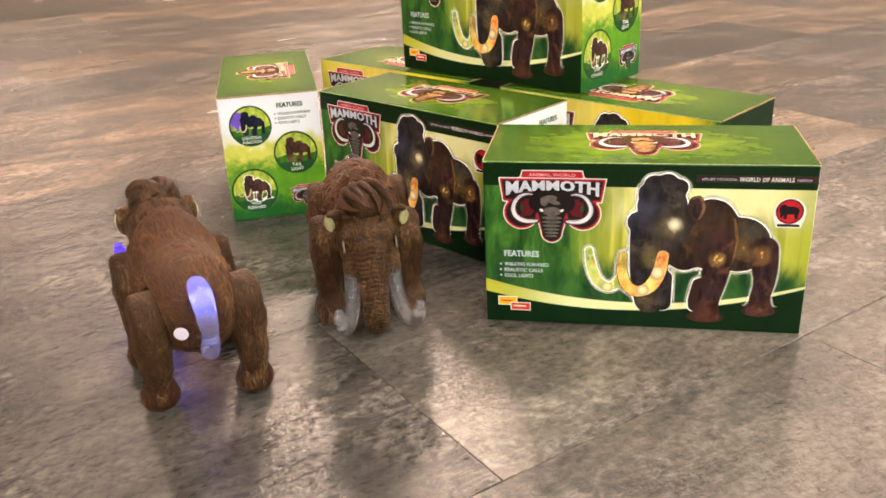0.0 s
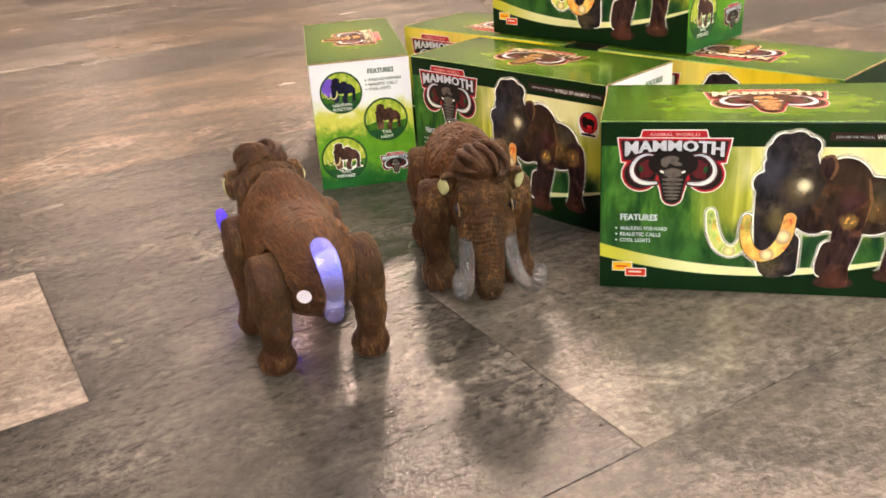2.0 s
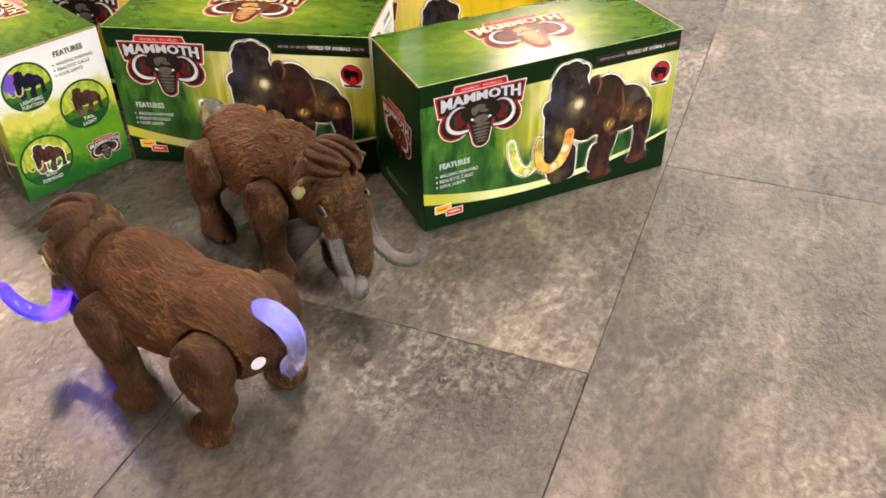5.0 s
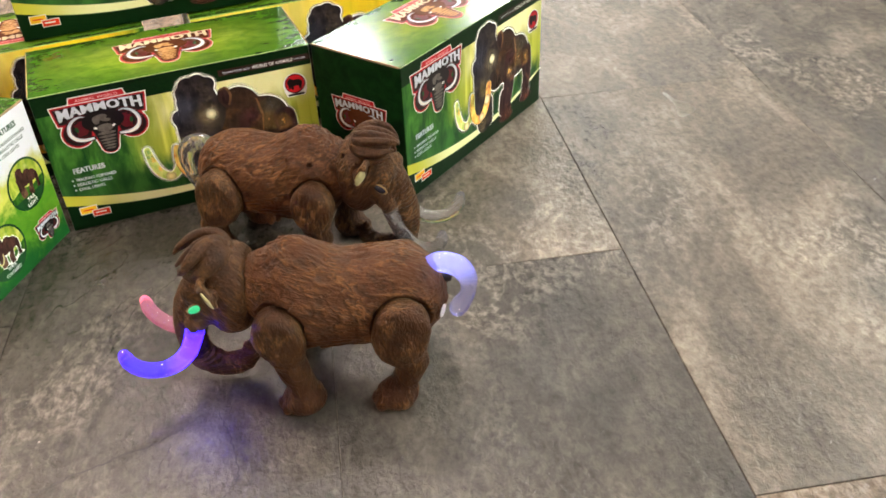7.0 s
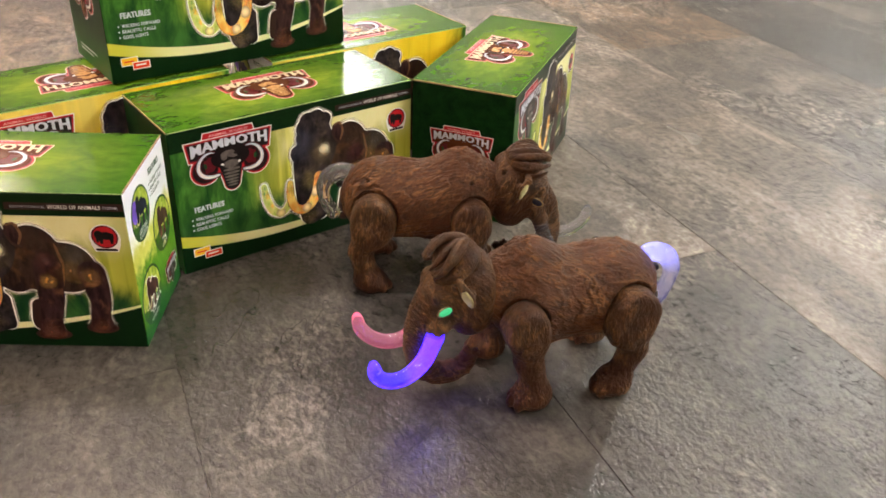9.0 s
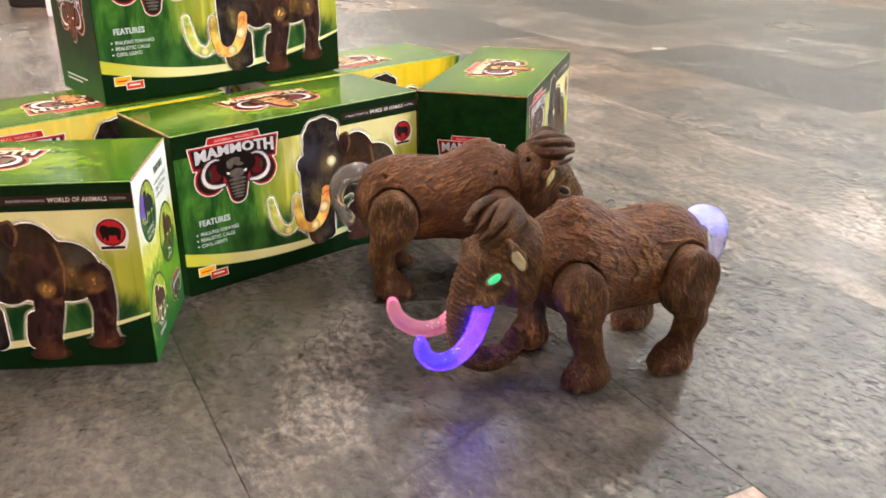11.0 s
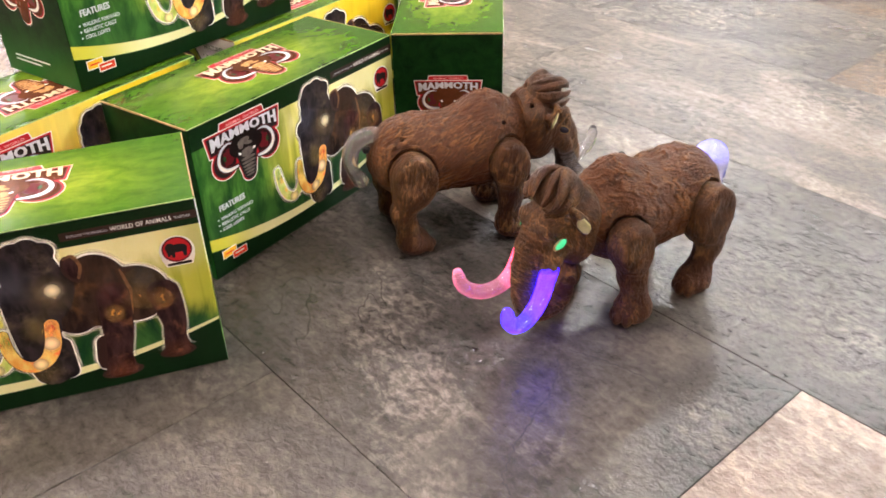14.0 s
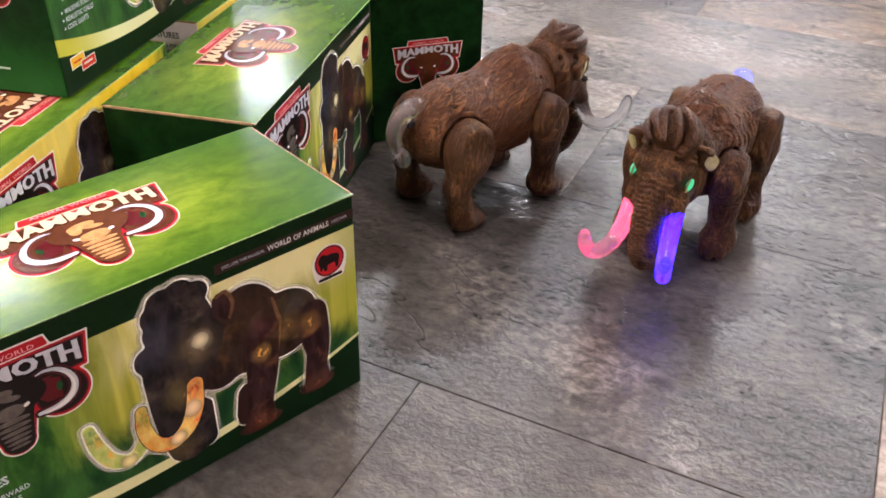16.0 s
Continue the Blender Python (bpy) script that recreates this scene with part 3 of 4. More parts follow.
def picture_art():
    art = Art()
    box = (0.080, 0.242, 0.004, 0.142)

    def at(p):
        return [p[0] * 1000, p[1] * 1000]

    def whole(q):
        return union(*[beast(q, w) for w in ("body", "fore", "hind", "far", "tusk", "far_tusk")])

    for i, r in enumerate((3.0, 2.5, 2.0, 1.5)):
        art.shape(lambda p: np.maximum(whole(at(p)) - r, (24 + 1.5 * i) - at(p)[1]), (0.072, 0.25, 0.001, 0.1455), 0.0018, M["mist"], 0.4 * i)
    art.shape(lambda p: np.maximum(whole(at(p)) - 0.9, 17 - at(p)[1]), box, 0.0013, M["halo"], 2.4)
    art.shape(lambda p: beast(at(p), "far_tusk"), (0.080, 0.125, 0.025, 0.08), 0.001, M["ivory_green"], 3)
    art.shape(lambda p: beast(at(p), "body"), box, 0.0013, M["fur"], 4)
    art.shape(lambda p: beast(at(p), "far"), box, 0.0013, M["brown"], 3)
    art.shape(lambda p: np.maximum(beast(at(p), "body"), soft(3, oval(at(p), 146, 104, 24, 36), oval(at(p), 124, 97, 9, 10), chain(at(p), [(136, 84, 17), (138, 24, 17)]))), box, 0.0013, M["brow"], 5)
    art.shape(lambda p: np.maximum(beast(at(p), "body") + 0.4, oval(at(p), 213, 82, 16, 18)), box, 0.0013, M["haunch"], 5)
    art.shape(lambda p: chain(at(p), [(200.5, 101, 0.8), (204, 84, 1.5), (201, 62, 0.7)]), box, 0.001, M["gilt"], 5.5)
    for w in ("fore", "hind"):
        art.shape(lambda p: beast(at(p), w) - 1.0, box, 0.0013, M["brown"], 6)
        art.shape(lambda p: beast(at(p), w), box, 0.0013, M["limb"], 7)
    art.shape(lambda p: oval(at(p), 171, 108.5, 6.6, 11.4, 14), box, 0.001, M["brown"], 7)
    art.shape(lambda p: oval(at(p), 171.6, 109.5, 5.2, 9.8, 14), box, 0.001, M["limb"], 8)
    art.shape(lambda p: chain(at(p), [(167, 117.5, 0.7), (173, 119.0, 1.3), (176.5, 110, 1.2), (173.5, 101, 1.0)]), box, 0.001, M["gilt"], 8.4)
    for i, (m, x, z, r) in enumerate(FLARES):
        art.shape(lambda p: np.maximum(disc(at(p), x, z, r * 1.35), union(beast(at(p), "body"), beast(at(p), "fore"), beast(at(p), "hind"))), box, 0.0013, M[m], 9 + 0.3 * i)
    art.shape(lambda p: beast(at(p), "tusk") - 0.5, (0.105, 0.156, 0.025, 0.080), 0.001, M["brown"], 13.6)
    art.shape(lambda p: beast(at(p), "tusk"), (0.105, 0.156, 0.025, 0.080), 0.001, M["ivory"], 14)
    for i, (m, x, z, r) in enumerate(TUSK_FLARES):
        art.shape(lambda p: np.maximum(disc(at(p), x, z, r * 1.35), union(beast(at(p), "tusk"), beast(at(p), "far_tusk"))), box, 0.001, M[m], 15 + 0.3 * i)
    return art


def badge_art():
    art = Art()
    box = (-0.016, 0.016, -0.016, 0.016)
    art.shape(lambda p: union(disc(p, 0, 0, 0.0122), poly(p, (-0.0092, -0.0126), (0.0092, -0.0126), (0.0118, -0.005), (-0.0118, -0.005))), box, 0.0007, M["white"], 0)
    art.shape(lambda p: disc(p, 0, 0.001, 0.0104), box, 0.0007, M["maroon"], 1)
    art.shape(lambda p: disc(p, 0, 0.001, 0.0092), box, 0.0007, M["red"], 1.5)
    art.shape(lambda p: soft(0.001, oval(p, 0.001, 0.002, 0.0062, 0.0034), oval(p, -0.0045, 0.0028, 0.0034, 0.004), chain(p, [(-0.0055, 0.001, 0.0016), (-0.006, -0.0035, 0.0008)]),
                             chain(p, [(-0.003, 0.0, 0.0014), (-0.003, -0.0042, 0.0012)]), chain(p, [(0.0052, 0.0, 0.0016), (0.005, -0.0042, 0.0012)])), box, 0.0005, M["ink"], 2)
    art.shape(lambda p: poly(p, (-0.0085, -0.0118), (0.0085, -0.0118), (0.0085, -0.0096), (-0.0085, -0.0096)), box, 0.0008, M["ink"], 2)
    return art


def features_art(x, z, k, ink):
    art = Art()
    for i in range(3):
        art.text("FEATURES", x + (0.003 + 0.0002 * i) * k, z, 0.0292 * k, 0.0056 * k, ink, i, 0.018)
    for i, words in enumerate(("WALKING FORWARD", "REALISTIC CALLS", "COOL LIGHTS")):
        low = z - (0.0088 + 0.0053 * i) * k
        art.text(words, x + 0.003 * k, low, (0.0375, 0.0325, 0.0245)[i] * k, 0.0034 * k, ink, 0, 0.022)
        art.shape(lambda p: disc(p, x, low + 0.0017 * k, 0.0009 * k), (x - 0.002, x + 0.002, low, low + 0.0034 * k), 0.0005, ink, 0)
    return art


def maker_art(upper):
    """One of the two plain plates of the maker's mark, with a bar in it."""
    art = Art()
    x, z, w, h, m, bar, n = (0.0105, 0.0162, 0.0167, 0.0087, M["gold"], M["scarlet"], 0) if upper else (0.0212, 0.0117, 0.0174, 0.0078, M["scarlet"], M["white"], 3)
    for k, ink, layer in ((0.0, M["white"], n), (0.0008, m, n + 1)):
        art.face([(x + k, z + k), (x + w - k, z + k), (x + w - k, z + h - k), (x + k, z + h - k)], layer, art.slot(ink))
    art.face([(x + 0.003, z + 0.0036), (x + w - 0.004, z + 0.0036), (x + w - 0.004, z + 0.0050), (x + 0.003, z + 0.0050)], n + 2, art.slot(bar))
    return art


def slogan_art():
    art = Art()
    art.face([(0.169, 0.1309), (0.2595, 0.1309), (0.2595, 0.1374), (0.169, 0.1374)], 0, art.slot(M["brown"]))
    art.text("EXPLORE THE MAGICAL", 0.1735, 0.1328, 0.0265, 0.0020, M["silver"], 1, 0.0)
    art.text("WORLD OF ANIMALS", 0.2015, 0.1322, 0.0405, 0.0035, M["white"], 1, 0.014)
    art.text("TOGETHER", 0.2435, 0.1328, 0.0115, 0.0020, M["silver"], 1, 0.0)
    return art


def scene_disc(r, fur, words, glow, halo=False):
    """Round inset: a meadow, the toy in small, and two lines of white words on green."""
    art = Art()
    box = (-r * 1.05, r * 1.05, -r * 1.05, r * 1.05)
    s = r / 104

    def at(p):
        return [p[0] / s + 166, (p[1] - r * 0.12) / s + 74]

    art.shape(lambda p: disc(p, 0, 0, r), box, r / 22, M["leaf"], 0)
    art.shape(lambda p: np.maximum(disc(p, 0, 0, r * 0.92), -(p[1] + r * 0.45)), box, r / 22, M["meadow"], 1)
    art.shape(lambda p: np.maximum(disc(p, 0, 0, r * 0.92), -(p[1] + r * 0.12 + r * 0.06 * np.sin(p[0] / r * 5))), box, r / 22, M["lime"], 2)
    if glow:
        art.shape(lambda p: np.maximum(disc(p, 0, 0, r * 0.92), oval(p, -r * 0.55, r * 0.3, r * 0.36, r * 0.42)), box, r / 18, M["lilac"], 3)
    if halo:
        art.shape(lambda p: np.maximum(disc(p, 0, 0, r * 0.92), union(*[beast(at(p), w) for w in ("body", "fore", "hind", "far")]) - 5), box, r / 24, M["halo"], 3.4)
    art.shape(lambda p: union(*[beast(at(p), w) for w in ("body", "fore", "hind", "far")]), (-r, r, -r, r), r / 28, fur, 4)
    if words[0] != "TAIL":
        art.shape(lambda p: union(beast(at(p), "tusk"), beast(at(p), "far_tusk")) + 1.8, (-r, r, -r, r), r / 34, M["glow"], 5)
    for i, w in enumerate(words):
        width = r * 0.112 * len(w)
        art.text(w, -width / 2, -r * (0.65 + 0.21 * i), width, r * 0.15, M["white"], 3, 0.012)
    return art


# ---- the toy boxes ----


def toy_box(m):
    thing = empty("toy_box", m)
    tagged(thing, "glossy green and yellow printed cardboard toy box, closed", "box", "stacked toy boxes")
    bm = block(0, W, 0, D, 0.0004, H - 0.0008, 0.0011)
    for f in bm.faces:
        n = f.normal
        f.material_index = 0 if n.y < -0.8 else 1 if n.y > 0.8 else 2 if n.x < -0.8 else 3 if n.x > 0.8 else 4
        f.smooth = False
    part("body", bm, [M["front"], M["back"], M["end_dark"], M["end_pale"], M["crease"]], thing)
    bm = block(-0.0004, W + 0.0004, -0.0005, D + 0.0005, H - 0.0008, H, 0.0003, 1)
    for f in bm.faces:
        f.material_index = 0 if f.normal.z > 0.8 else 1 if abs(f.normal.y) > 0.5 else 2
    part("lid", bm, [M["top"], M["crease"], M["kraft"]], thing)
    for x in (-0.0008, W - 0.0008):
        part("cardboard_edge", block(x + 0.0002, x + 0.0012, 0.002, D - 0.002, H - 0.0014, H + 0.0003, 0.0002, 1), M["kraft"], thing, "raw brown cardboard edge")
    back, pale, dark, top = pose(W, D, 0, 0, 0, 180), pose(W, 0, 0, 0, 0, 90), pose(0, D, 0, 0, 0, -90), pose(0, 0, H, -90, 0, 0)
    front_logo = logo_art(0.0878)
    for art, name, place in ((picture_art(), "printed_picture", pose(0, 0, 0)), (badge_art(), "printed_badge", pose(0.2411, 0, 0.1072)), (front_logo, "printed_logo", pose(0.0564, 0, 0.1075)),
                             (features_art(0.0135, 0.0625, 1.0, M["silver"]), "printed_text", pose(0, 0, 0)), (maker_art(True), "printed_mark", pose(0, 0, 0)), (maker_art(False), "printed_mark", pose(0, 0, 0))):
        ob = art.build(name, thing, place)
        art.again(ob, back @ place)
    slogan_art().build("printed_slogan", thing)
    art = logo_art(0.0995, "umber", "tan", "cream")
    art.build("printed_logo", thing, top @ pose(W / 2, 0, 0.0555))
    art = logo_art(0.071, "umber", "umber")
    art.build("printed_logo", thing, dark @ pose(D / 2, 0, 0.0765))
    art = Art()
    for i in range(2):
        art.face([(0.018, 0.017 - 0.004 * i), (0.072 - 0.014 * i, 0.017 - 0.004 * i), (0.072 - 0.014 * i, 0.0185 - 0.004 * i), (0.018, 0.0185 - 0.004 * i)], 0, art.slot(M["silver"]))
    art.build("printed_line", thing, dark)
    for x, z, r, fur, words, glow in ((0.033, 0.1117, 0.0236, M["navy"], ("LIGHTING", "FUNCTION"), True), (0.080, 0.0766, 0.0250, M["dim"], ("TAIL", "LIGHT"), False), (0.0285, 0.0356, 0.0262, M["dim"], ("WALK", "FORWARD"), False)):
        scene_disc(r, fur, words, glow, words[0] == "WALK").build("printed_disc", thing, pale @ pose(x, 0, z))
    logo_art(0.036).build("printed_logo", thing, pale @ pose(0.087, 0, 0.024))
    features_art(0.0615, 0.1300, 0.98, M["leaf"]).build("printed_text", thing, pale)
    return thing


def turned(x, y, z, yaw):
    """A box that shows its other long side: x, y is its corner at the left as seen from there."""
    return pose(x, y, z, 0, 0, yaw) @ pose(W, D, 0, 0, 0, 180)


first_box = toy_box(pose(0, 0, 0))
for m in (pose(-0.4243, 0.4555, 0, 0, 0, -68.18), pose(-0.2211, 0.2521, 0, 0, 0, -32.57), turned(-0.2769, 0.4324, 0, -31.93), turned(-0.0181, 0.2662, 0, -32.99)):
    copy_thing(first_box, m)
tagged(copy_thing(first_box, pose(-0.1476, 0.3665, H + 0.0012, 0, 0, -32.78)), "glossy green printed cardboard toy box standing on two others")

# ---- the mammoth toys ----


def lattice(p, seed):
    """Smooth random values between 0 and 1 over points (n, 3)."""
    i = np.floor(p).astype(np.int64)
    f = p - i
    f = f * f * (3 - 2 * f)
    out = np.zeros(len(p))
    for c in range(8):
        o = np.array([c & 1, c >> 1 & 1, c >> 2 & 1])
        q = i + o
        h = (q[:, 0] * 73856093) ^ (q[:, 1] * 19349663) ^ (q[:, 2] * 83492791) ^ (seed * 2654435761)
        h = (h ^ (h >> 13)) * 1274126177 & 0xFFFFFFFF
        h = (h ^ (h >> 16)) & 0xFFFF
        out += h / 65535.0 * np.prod(np.where(o, f, 1 - f), axis=1)
    return out


def ball(p, c, r):
    k = np.sqrt(sum(((p[i] - c[i]) / r[i]) ** 2 for i in range(3)))
    return (k - 1) * min(r)


def nets(f, lo, hi, h):
    """The zero surface of f as vertices and quads."""
    axes = [np.arange(a, b + h, h) for a, b in zip(lo, hi)]
    v = f(np.meshgrid(*axes, indexing="ij"))
    ins = v < 0
    n = [len(a) - 1 for a in axes]
    cut = lambda a, o: a[o[0]:o[0] + n[0], o[1]:o[1] + n[1], o[2]:o[2] + n[2]]
    corner = [(a, b, c) for a in (0, 1) for b in (0, 1) for c in (0, 1)]
    count = sum(cut(ins, o).astype(int) for o in corner)
    mixed = (count > 0) & (count < 8)
    total, hits = np.zeros((*n, 3)), np.zeros(n)
    for a in corner:
        for d in range(3):
            if a[d]:
                continue
            b = tuple(a[i] + (i == d) for i in range(3))
            va, vb = cut(v, a), cut(v, b)
            cross = (va < 0) != (vb < 0)
            t = np.where(cross, va / np.where(cross, va - vb, 1), 0)
            for i in range(3):
                total[..., i] += np.where(cross, a[i] + (t if i == d else 0), 0)
            hits += cross
    index = np.full(n, -1)
    index[mixed] = np.arange(mixed.sum())
    cell = np.stack(np.nonzero(mixed), 1)
    verts = (cell + total[mixed] / hits[mixed][:, None]) * h + np.array([a[0] for a in axes])
    quads = []
    for d in range(3):
        e, g = (d + 1) % 3, (d + 2) % 3
        sl = lambda k: tuple(slice(k, None) if i == d else slice(None) for i in range(3))
        a, b = ins[tuple(slice(0, -1) if i == d else slice(None) for i in range(3))], ins[sl(1)]
        for flip in (False, True):
            at = np.stack(np.nonzero((a & ~b) if not flip else (~a & b)), 1)
            at = at[(at[:, e] > 0) & (at[:, g] > 0) & (at[:, e] < n[e]) & (at[:, g] < n[g])]
            ring = []
            for oe, og in ((0, 0), (1, 0), (1, 1), (0, 1)):
                q = at.copy()
                q[:, e] -= 1 - oe
                q[:, g] -= 1 - og
                ring.append(index[q[:, 0], q[:, 1], q[:, 2]])
            ring = np.stack(ring if not flip else ring[::-1], 1)
            quads.append(ring[(ring >= 0).all(1)])
    return verts, np.concatenate(quads)


def moulded(name, f, lo, hi, h, flow=(-0.85, 0.0, -0.5), depth=0.0, tuft=0.0, seed=1):
    """A mesh of f; its surface raised into strands that run along flow."""
    v, q = nets(f, lo, hi, h)
    me = bpy.data.meshes.new(name)
    me.from_pydata(v.tolist(), [], q.tolist())
    me.update()
    nrm = np.zeros(len(v) * 3)
    me.vertices.foreach_get("normal", nrm)
    nrm = nrm.reshape(-1, 3)
    flow = np.array(flow) / np.linalg.norm(flow)
    bend = np.stack([lattice(v * 45 + s, seed + s) - 0.5 for s in (3, 7, 11)], 1)
    w = v + bend * 0.004
    along = (w @ flow)[:, None]
    side = w - along * flow
    fine = lattice(side * 460 + along * flow * 150, seed)
    wide = lattice(side * 150 + along * flow * 62, seed + 5)
    fine, wide = 1 - np.abs(2 * fine - 1), 1 - np.abs(2 * wide - 1)
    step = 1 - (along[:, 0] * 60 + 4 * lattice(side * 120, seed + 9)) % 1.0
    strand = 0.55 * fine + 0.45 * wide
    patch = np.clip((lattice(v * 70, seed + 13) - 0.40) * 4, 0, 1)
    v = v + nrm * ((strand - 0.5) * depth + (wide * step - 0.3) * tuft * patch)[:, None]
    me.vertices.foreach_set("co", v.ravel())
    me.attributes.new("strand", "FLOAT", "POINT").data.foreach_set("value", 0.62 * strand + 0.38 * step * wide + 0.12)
    me.polygons.foreach_set("use_smooth", [True] * len(me.polygons))
    me.update()
    return me


FORE, HIND = (0.048, 0.075), (-0.041, 0.073)


def thigh(p, s, y, grow=0.0):
    x, z = (FORE, HIND)[s]
    rx, rz = (0.0178, 0.0205)[s] + grow, (0.0218, 0.0248)[s] + grow
    a = (np.sqrt(((p[0] - x) / rx) ** 2 + ((p[2] - z) / rz) ** 2) - 1) * min(rx, rz) + 0.0065
    b = np.abs(p[1] - y) - 0.0118 - grow + 0.0065
    return np.hypot(np.maximum(a, 0), np.maximum(b, 0)) + np.minimum(np.maximum(a, b), 0) - 0.0065


def body_form(p):
    d = soft(0.016, ball(p, (-0.038, 0, 0.081), (0.036, 0.033, 0.037)), ball(p, (0.0, 0, 0.080), (0.052, 0.034, 0.037)), ball(p, (0.033, 0, 0.083), (0.033, 0.034, 0.039)),
             ball(p, (0.036, 0, 0.1160), (0.0165, 0.0145, 0.0150)), cone(p, (0.042, 0, 0.092), (0.056, 0, 0.095), 0.027, 0.0195), cone(p, (0.056, 0, 0.095), (0.074, 0, 0.096), 0.0178, 0.0160))
    d = -soft(0.008, -d, -(0.044 - p[2]))
    for s in (0, 1):
        for y in (-0.0360, 0.0360):
            d = np.maximum(d, -thigh(p, s, y, 0.0026))
    for x, z in ((-0.046, 0.108), (0.046, 0.108)):
        d = np.maximum(d, -cone(p, (x, -0.034, z + 0.012), (x, -0.012, z - 0.012), 0.0021, 0.0021))
    return d


def leg_form(s, stride=0.0):
    """A leg whose flat foot stands stride ahead of its hip."""
    def form(p):
        p = [p[0] - stride * np.clip((0.078 - p[2]) / 0.062, 0, 1), p[1], p[2]]
        if s == 0:
            d = soft(0.007, thigh(p, 0, 0), chain(p, [(0.048, 0, 0.066, 0.0128), (0.0485, 0, 0.042, 0.0106), (0.0465, 0, 0.020, 0.0104)], 0.005), ball(p, (0.0490, 0, 0.0105), (0.0160, 0.0145, 0.0118)))
            toes = [(0.0625, -0.007), (0.066, 0.0), (0.0625, 0.007)]
        else:
            d = soft(0.007, thigh(p, 1, 0), chain(p, [(-0.045, 0, 0.062, 0.0146), (-0.0530, 0, 0.042, 0.0104), (-0.0480, 0, 0.020, 0.0098)], 0.005), ball(p, (-0.0440, 0, 0.0105), (0.0155, 0.0142, 0.0118)))
            toes = [(-0.0315, -0.007), (-0.028, 0.0), (-0.0315, 0.007)]
        d = soft(0.002, d, *[ball(p, (x, y, 0.0065), (0.0038, 0.0036, 0.0055)) for x, y in toes])
        return np.maximum(d, -p[2])
    return form


def head_form(p):
    q = [p[0], np.abs(p[1]), p[2]]
    d = soft(0.007, ball(p, (0.086, 0, 0.097), (0.024, 0.0245, 0.0265)), ball(p, (0.0790, 0, 0.1040), (0.0170, 0.0272, 0.0232)), ball(q, (0.083, 0.012, 0.081), (0.017, 0.0130, 0.0185)), cone(p, (0.098, 0, 0.098), (0.1125, 0, 0.081), 0.0185, 0.0122),
             ball(q, (0.1080, 0.0105, 0.1010), (0.0085, 0.0105, 0.0068)), cone(p, (0.083, 0, 0.074), (0.0865, 0, 0.0625), 0.0090, 0.0028))
    d = np.maximum(d, 0.0685 - p[0])
    trunk = chain(p, [(0.1105, 0, 0.086, 0.0132), (0.1190, 0, 0.066, 0.0108), (0.1215, 0, 0.046, 0.0092), (0.1180, 0, 0.0290, 0.0088), (0.1070, 0, 0.0190, 0.0078), (0.0950, 0, 0.0170, 0.0068), (0.0850, 0, 0.0205, 0.0060), (0.0795, 0, 0.0280, 0.0058)], 0.004)
    trunk = soft(0.002, trunk, cone(p, (0.0795, 0, 0.0285), (0.0735, 0, 0.0325), 0.0048, 0.0036), cone(p, (0.0800, 0, 0.0285), (0.0810, 0, 0.0365), 0.0044, 0.0028))
    trunk = trunk + 0.00060 * np.sin(p[2] * 1700 + np.abs(p[1]) * 500)
    d = soft(0.006, d, trunk, cone(q, (0.100, 0.0140, 0.088), (0.1105, 0.0160, 0.0725), 0.0090, 0.0072))
    d = np.maximum(d, -cone(p, (0.070, -0.034, 0.130), (0.078, -0.010, 0.112), 0.0021, 0.0021))
    return np.maximum(d, -cone(q, (0.1060, 0.0210, 0.0915), (0.1060, 0.030, 0.0915), 0.0042, 0.0045))


def hair_form(p):
    """A knot of swirling locks over the brow, each wound from the crown round to a loose tip in front."""
    x, y, z = (p[0] - 0.0955) / 1.22, p[1] / 1.25, (p[2] - 0.1225) / 1.18
    q = [0.92 * x - 0.39 * z, y, 0.92 * z + 0.39 * x]                  # the knot leans forward
    d = (np.sqrt((q[0] / 0.0128) ** 2 + (q[1] / 0.0128) ** 2 + (q[2] / 0.0104) ** 2) - 1) * 0.0104
    pick = random.Random(11)
    for i in range(17):
        start, swirl, swell = -160 + 18.5 * i, 75 + pick.uniform(-28, 28), pick.uniform(0.92, 1.22)
        knots = []
        for t in (0.0, 0.2, 0.4, 0.6, 0.8, 1.0):
            lat, turn = radians(-78 + 142 * t), radians(start + swirl * t)
            rad = (0.0128 * math.cos(lat) + 0.0026 * max(0, t - 0.7) / 0.3) * swell
            knots.append((0.0148 * math.sin(lat) + 0.002 * t, 1.12 * rad * math.sin(turn), 0.92 * rad * math.cos(turn) + 0.0016 * max(0, t - 0.75) / 0.25, 0.0008 + 0.0018 * math.sin(math.pi * min(1, 0.25 + 0.72 * t))))
        d = soft(0.0003, d, chain(q, knots))
    return d


def ear_form(side, inner):
    def form(p):
        u, v, w = p[0] - 0.0930, (p[1] * side) - 0.0262, p[2] - 0.1065
        a, b = 0.9285 * w + 0.3714 * u, 0.9285 * u - 0.3714 * w       # the ear leans forward at its top
        lean = (v + 1.1 * b) * 0.67
        if inner:
            return (np.sqrt((a / 0.0088) ** 2 + (b / (0.0029 + 0.0003 * np.cos(a * 500))) ** 2 + ((lean - 0.0028) / 0.0018) ** 2) - 1) * 0.0018
        return soft(0.003, (np.sqrt((a / 0.0114) ** 2 + ((b + 0.0008) / 0.0040) ** 2 + (lean / 0.0032) ** 2) - 1) * 0.0034, cone([a, v, b], (0.0105, -0.0050, -0.0005), (0.0100, 0.0042, 0.0010), 0.0026, 0.0022), cone(p, (0.086, side * 0.018, 0.106), (0.0895, side * 0.0265, 0.107), 0.006, 0.0038))
    return form


